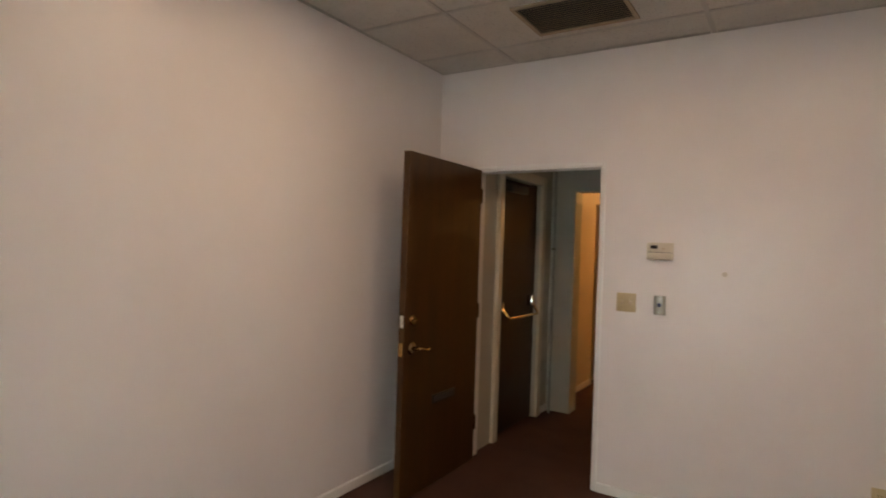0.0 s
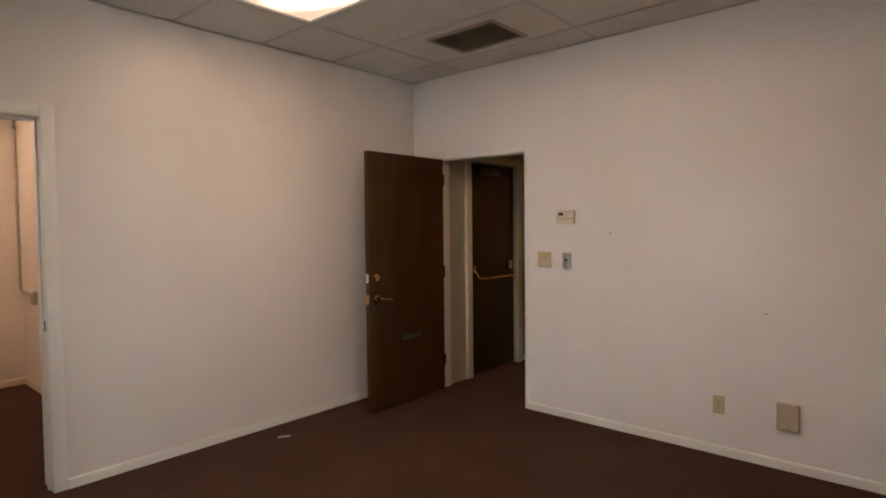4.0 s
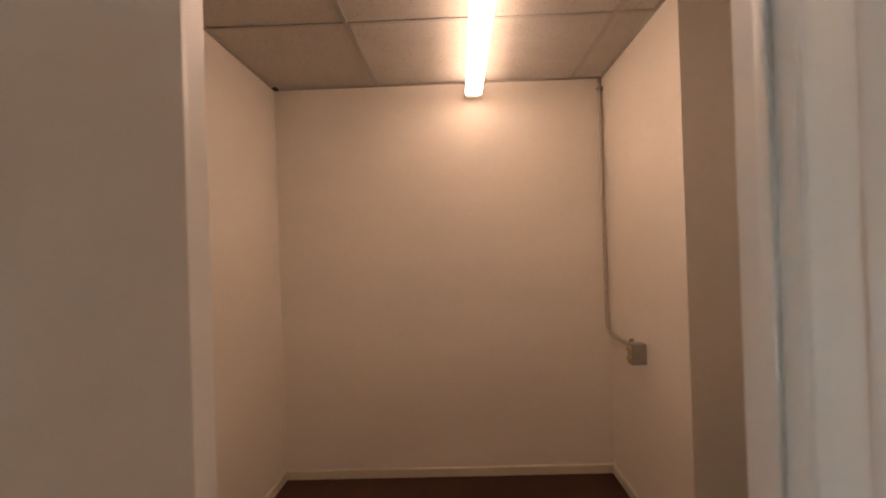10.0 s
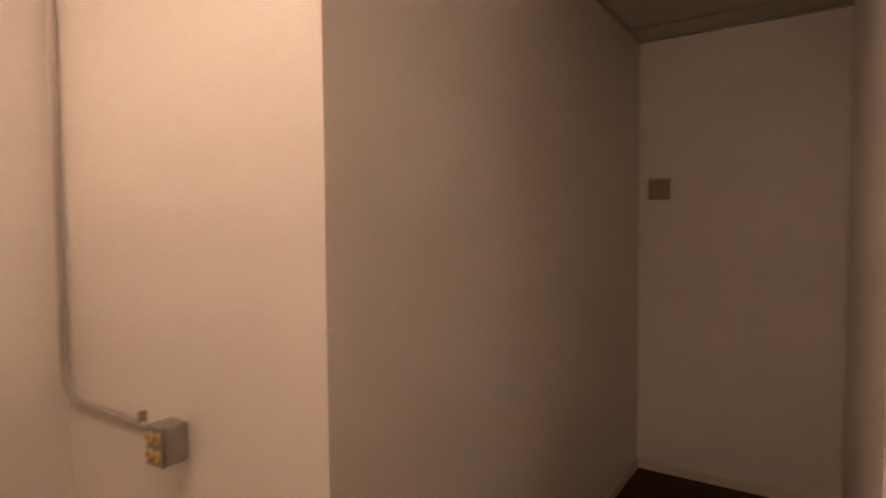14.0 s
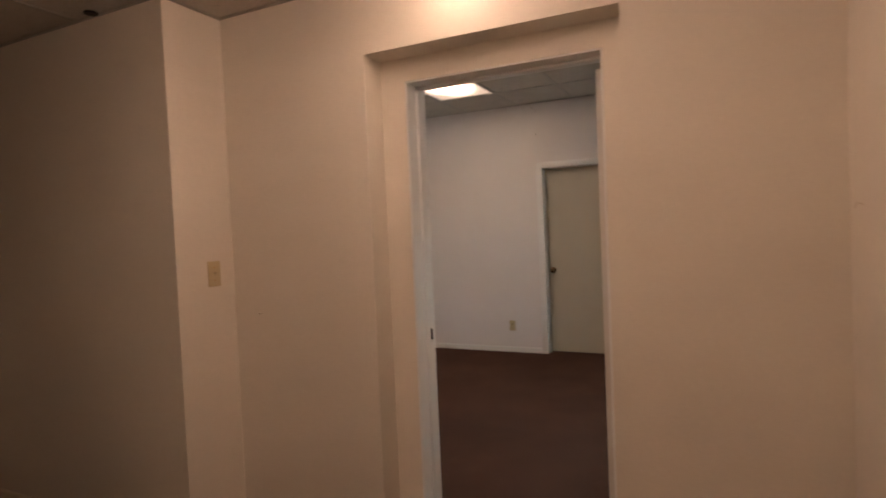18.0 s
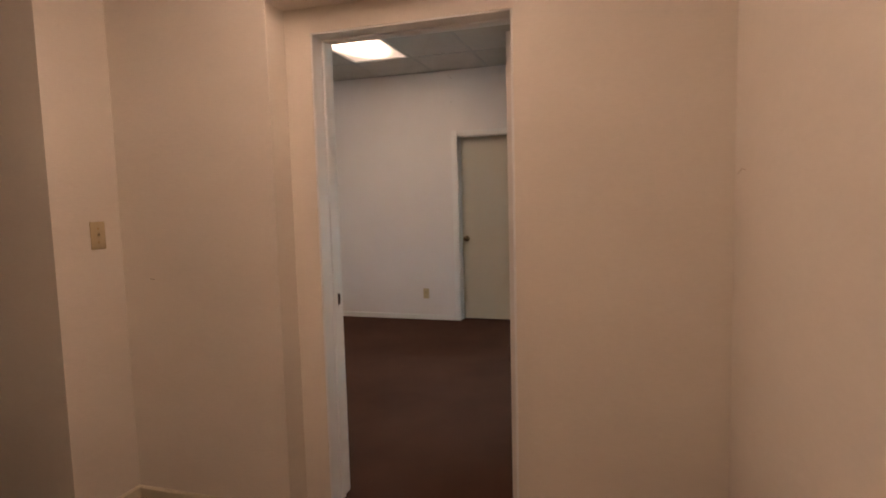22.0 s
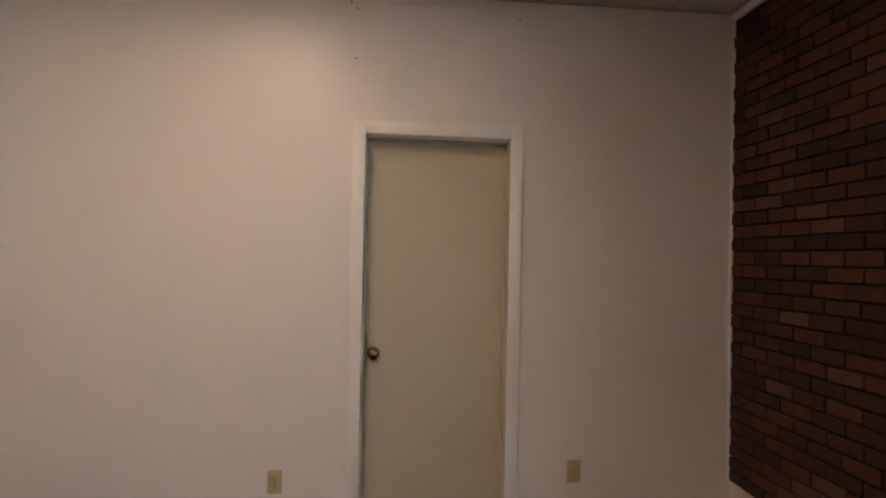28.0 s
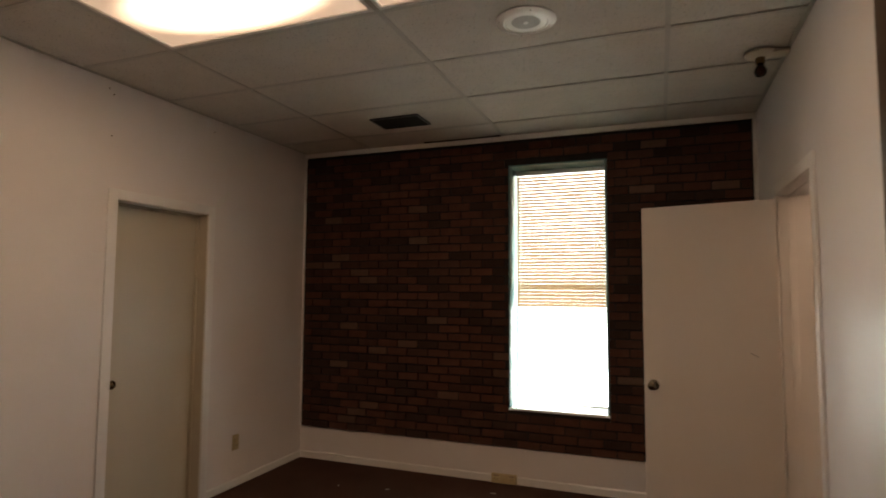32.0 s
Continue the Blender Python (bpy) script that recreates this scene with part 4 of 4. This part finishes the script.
part("connector", lathe([(0.0, 0), (0.016, 0), (0.016, 0.022), (0.0, 0.022)], Matrix.Translation((0.582, 0.006, _z - 0.012)) @ Matrix.Rotation(radians(90), 4, "Y"), 14), STEEL, conduit, smooth=True)

vpipe = thing("conduit", pose(0.352, 5.775, 0.0), "grey conduit running up the vestibule corner", "conduit")
part("pipe", tube_along([(0, 0, 0.0), (0, 0, 2.45)], 0.012, 12), STEEL, vpipe, smooth=True)
part("strap", block((-0.018, -0.016, 1.49), (0.018, 0.014, 1.51), 0.004), CHROME, vpipe, smooth=True)
cbox = thing("wall_plate", pose(0.30, 7.48, 1.66, 0, 0, -90), "small dark plate on the corridor wall", "wall plate")
part("body", block((-0.050, 0.0005, -0.045), (0.050, 0.020, 0.045), 0.003), BRONZE, cbox, smooth=True)


# ---- litter on the carpet and marks on the walls ----
def scrap(name, x, y, w, d, turn, mat, label):
    bm = bmesh.new()
    rnd = random.Random(int(x * 1000))
    n = 5
    g = [[bm.verts.new(((i / n - 0.5) * w, (j / n - 0.5) * d + rnd.uniform(-0.002, 0.002), 0.003 + rnd.uniform(0, 0.005))) for i in range(n + 1)] for j in range(n + 1)]
    for j in range(n):
        for i in range(n):
            bm.faces.new((g[j][i], g[j][i + 1], g[j + 1][i + 1], g[j + 1][i]))
    bmesh.ops.solidify(bm, geom=bm.faces[:], thickness=-0.002)
    ob = link(name, bm, mat)
    ob.matrix_world = pose(x, y, 0, 0, 0, turn)
    return tagged(ob, label, "litter")


scrap("paper_scrap", 0.255, 2.765, 0.085, 0.032, 62, PAPER, "small crumpled paper scrap on the carpet")
scrap("paper_scrap", 2.59, 0.475, 0.030, 0.012, 15, PAPER, "tiny paper flake on the dark carpet")
scrap("paper_scrap", 2.97, 0.545, 0.022, 0.010, -30, PAPER, "tiny paper flake on the dark carpet")
scrap("paper_scrap", 1.83, 0.265, 0.045, 0.010, 5, PAPER, "thin paper sliver below the window")

def nail(m, mat=None):
    ob = link("nail", lathe([(0.0, 0), (0.0022, 0), (0.0022, 0.004), (0.0045, 0.0045), (0.0045, 0.0055), (0.0, 0.006)], m @ Matrix.Rotation(radians(-90), 4, "X"), 8), mat or BRONZE)
    return tagged(ob, "small rusty nail stuck in the white wall", "nail", "nails in the walls")


for y, z in ((2.000, 2.660), (2.002, 2.408), (2.03, 2.69), (1.171, 2.65)):
    nail(pose(RX, y, z, 0, 0, 90))
nail(on_north(2.88, 0.91))
for x, z, r in ((1.905, 1.385, 0.014),):
    setting("wall_patch", lathe([(0.0, 0.0), (r, 0.0), (r * 0.85, 0.0009), (0.0, 0.0011)], Matrix.Translation((x, RY, z)) @ Matrix.Rotation(radians(90), 4, "X"), 11), STAIN, "faint filled nail hole on the white wall", "wall patch")


# Thin pale piece on the wall, slanting up from the beige door's corner.
_bm = bmesh.new()
_ring = [_bm.verts.new((RX - 0.0008, y, z)) for y, z in ((1.128, 2.098), (1.098, 2.092), (0.985, 2.195), (0.972, 2.232), (1.005, 2.238), (1.120, 2.140))]
_bm.faces.new(_ring)
setting("wall_patch", _bm, LAMPWHITE, "smooth pale patch running up from the door corner", "wall patch")


def wall_mark(name, pts, radius, mat, label):
    return tagged(link(name, tube_along(pts, radius, 5), mat), label, "mark", kind="structure")


wall_mark("plaster_crack", [(SX, 1.445, 0.478), (SX, 1.51, 0.482), (SX, 1.56, 0.489), (SX, 1.61, 0.488), (SX, 1.66, 0.494), (SX, 1.71, 0.499)], 0.0038, LAMPWHITE, "thin raised crack in the cream plaster")
wall_mark("wall_scratch", [(SE, 2.240, 1.041), (SE, 2.266, 1.043)], 0.0015, BRONZE, "small dark scratch on the cream plaster")
wall_mark("wall_scratch", [(-0.34, SS, 1.42), (-0.40, SS, 1.435), (-0.46, SS, 1.428)], 0.0012, TANBOX, "faint tan scratch on the cream plaster")
def smudge(x, z, w, h, seed):
    bm, rnd = bmesh.new(), random.Random(seed)
    bm.faces.new([bm.verts.new((x + w * math.cos(k * math.pi / 9) * rnd.uniform(0.6, 1.1), SS + 0.0012, z + h * math.sin(k * math.pi / 9) * rnd.uniform(0.6, 1.1))) for k in range(18)][::-1])
    return setting("wall_stain", bm, STAIN, "faint brown smudge on the cream plaster", "stain")


smudge(-1.06, 2.015, 0.040, 0.032, 3)
smudge(-1.02, 1.885, 0.030, 0.036, 4)
smudge(-1.065, 1.855, 0.030, 0.026, 6)
# No openings are cut: these dark solids paint in the shade of hole and gaps.
setting("ceiling_hole_shade", lathe([(0.0, SH - 0.002), (0.030, SH - 0.002), (0.030, SH + 0.006), (0.0, SH + 0.006)], Matrix.Translation((-0.663, 2.835, 0)), 9), DARK, "dark disc standing in for the shade in a ragged alcove ceiling hole", "hole")
setting("ceiling_gap_shade", block((1.83, 0.0225, H - 0.0045), (2.50, 0.044, H + 0.004), 0.002), DARK, "dark strip standing in for the shaded gap beside a sagging ceiling tile", "hole")
setting("ceiling_gap_shade", block((SX + 0.002, SS + 0.002, SH - 0.003), (SX + 0.075, SS + 0.035, SH + 0.004), 0.003), DARK, "dark piece standing in for the shaded gap at a broken ceiling tile corner", "hole")


# ---- brick facing: thin bricks, each with worn corners, over dark mortar ----
south = bpy.data.objects["wall_south"]
B0, B1 = 0.276, 2.705
for a, b in (((0.0285, B0), (GX0, B1)), ((GX1, B0), (RX - 0.015, B1)), ((GX0 + 0.0005, B0), (GX1 - 0.0005, GZ0 - 0.001)), ((GX0 + 0.0005, GZ1), (GX1 - 0.0005, B1))):
    part("mortar_bed", block((a[0], 0.0, a[1]), (b[0], 0.004, b[1])), MORTAR, south, "dark recessed mortar")
part("mortar_bed", block((0.0285, 0.0041, B0), (0.0350, 0.0160, B1), 0.001), MORTAR, south, "dark mortar fillet by the corner strip")
COURSE, PITCH, JOINT = 0.0669, 0.1875, 0.0100


def brick_mesh(w, seed, bm=None, at=(0, 0)):
    """A thin brick, front towards +y, with uneven edges and eased corners."""
    rnd = random.Random(seed)
    own = bm is None
    bm = bm or bmesh.new()
    h, d = COURSE - JOINT, 0.013 + rnd.uniform(-0.0015, 0.0025)
    j = lambda s: rnd.uniform(-s, s)  # noqa: E731
    c = rnd.choice((0.003, 0.004, 0.009))
    outline = []
    for sx, sz in ((-1, -1), (1, -1), (1, 1), (-1, 1)):
        cc = c if rnd.random() < 0.3 else 0.003
        px_, pz = sx * (w / 2 + j(0.0022)), sz * (h / 2 + j(0.0020))
        first, second = ((px_, pz - sz * cc), (px_ - sx * cc, pz))
        if sx * sz < 0:
            first, second = second, first
        outline += [first, second]
    back = [bm.verts.new((at[0] + x, 0.0035, at[1] + z)) for x, z in outline]
    mid = [bm.verts.new((at[0] + x, 0.0035 + d - 0.003, at[1] + z)) for x, z in outline]
    top = [bm.verts.new((at[0] + x * (1 - 0.005 / w), 0.0035 + d + j(0.0006), at[1] + z * (1 - 0.004 / h))) for x, z in outline]
    n = len(outline)
    for k in range(n):
        bm.faces.new((back[(k + 1) % n], back[k], mid[k], mid[(k + 1) % n]))
        bm.faces.new((mid[(k + 1) % n], mid[k], top[k], top[(k + 1) % n]))
    bm.faces.new(top[::-1])
    return bm


def brick_list():
    rnd, rows = random.Random(11), []
    z, n = B0 + COURSE / 2 - 0.002, 0
    while z + (COURSE - JOINT) / 2 < B1 + 0.01:
        x = 0.037 - (PITCH / 2 if n % 2 else 0) - rnd.uniform(0, 0.02)
        while x < RX - 0.03:
            a, b = max(x, 0.0360), min(x + PITCH - JOINT, RX - 0.020)
            for lo, hi in (((a, min(b, GX0 - 0.004)), (max(a, GX1 + 0.004), b)) if GZ0 - 0.03 < z < GZ1 + 0.03 else ((a, b),)):
                if hi - lo > 0.025:
                    rows.append(((lo + hi) / 2, z, hi - lo))
            x += PITCH + rnd.uniform(-0.002, 0.002)
        z += COURSE
        n += 1
    return rows


def brick_kind(rnd, z):
    return rnd.choices((0, 1, 2, 3), (0.46, 0.31, 0.17, 0.06))[0]


_rnd, _made, _shapes, _rest = random.Random(23), 0, {}, [bmesh.new() for _ in BRICKS]
for x, z, w in brick_list():
    kind, seed = brick_kind(_rnd, z), _rnd.randrange(5)
    if _made < 300 and (x < GX0 + 0.01 or 0.9 < z < 1.9 and x < 2.6):
        full = abs(w - (PITCH - JOINT)) < 0.004
        key_ = (kind, seed) if full else (kind, seed, round(w, 2))
        if key_ not in _shapes:
            me = bpy.data.meshes.new("brick")
            bm = brick_mesh(PITCH - JOINT if full else w, seed)
            bm.normal_update()
            bm.to_mesh(me)
            bm.free()
            me.materials.append(BRICKS[kind])
            _shapes[key_] = me
        ob = new("brick", _shapes[key_])
        ob.parent = south
        ob.location = (x, 0, z)
        _made += 1
    else:
        brick_mesh(w, _rnd.randrange(1000), _rest[kind], (x, z))
for kind, bm in enumerate(_rest):
    tagged(part("brick_field", bm, BRICKS[kind], south, "thin worn facing bricks"), kind="stuff")
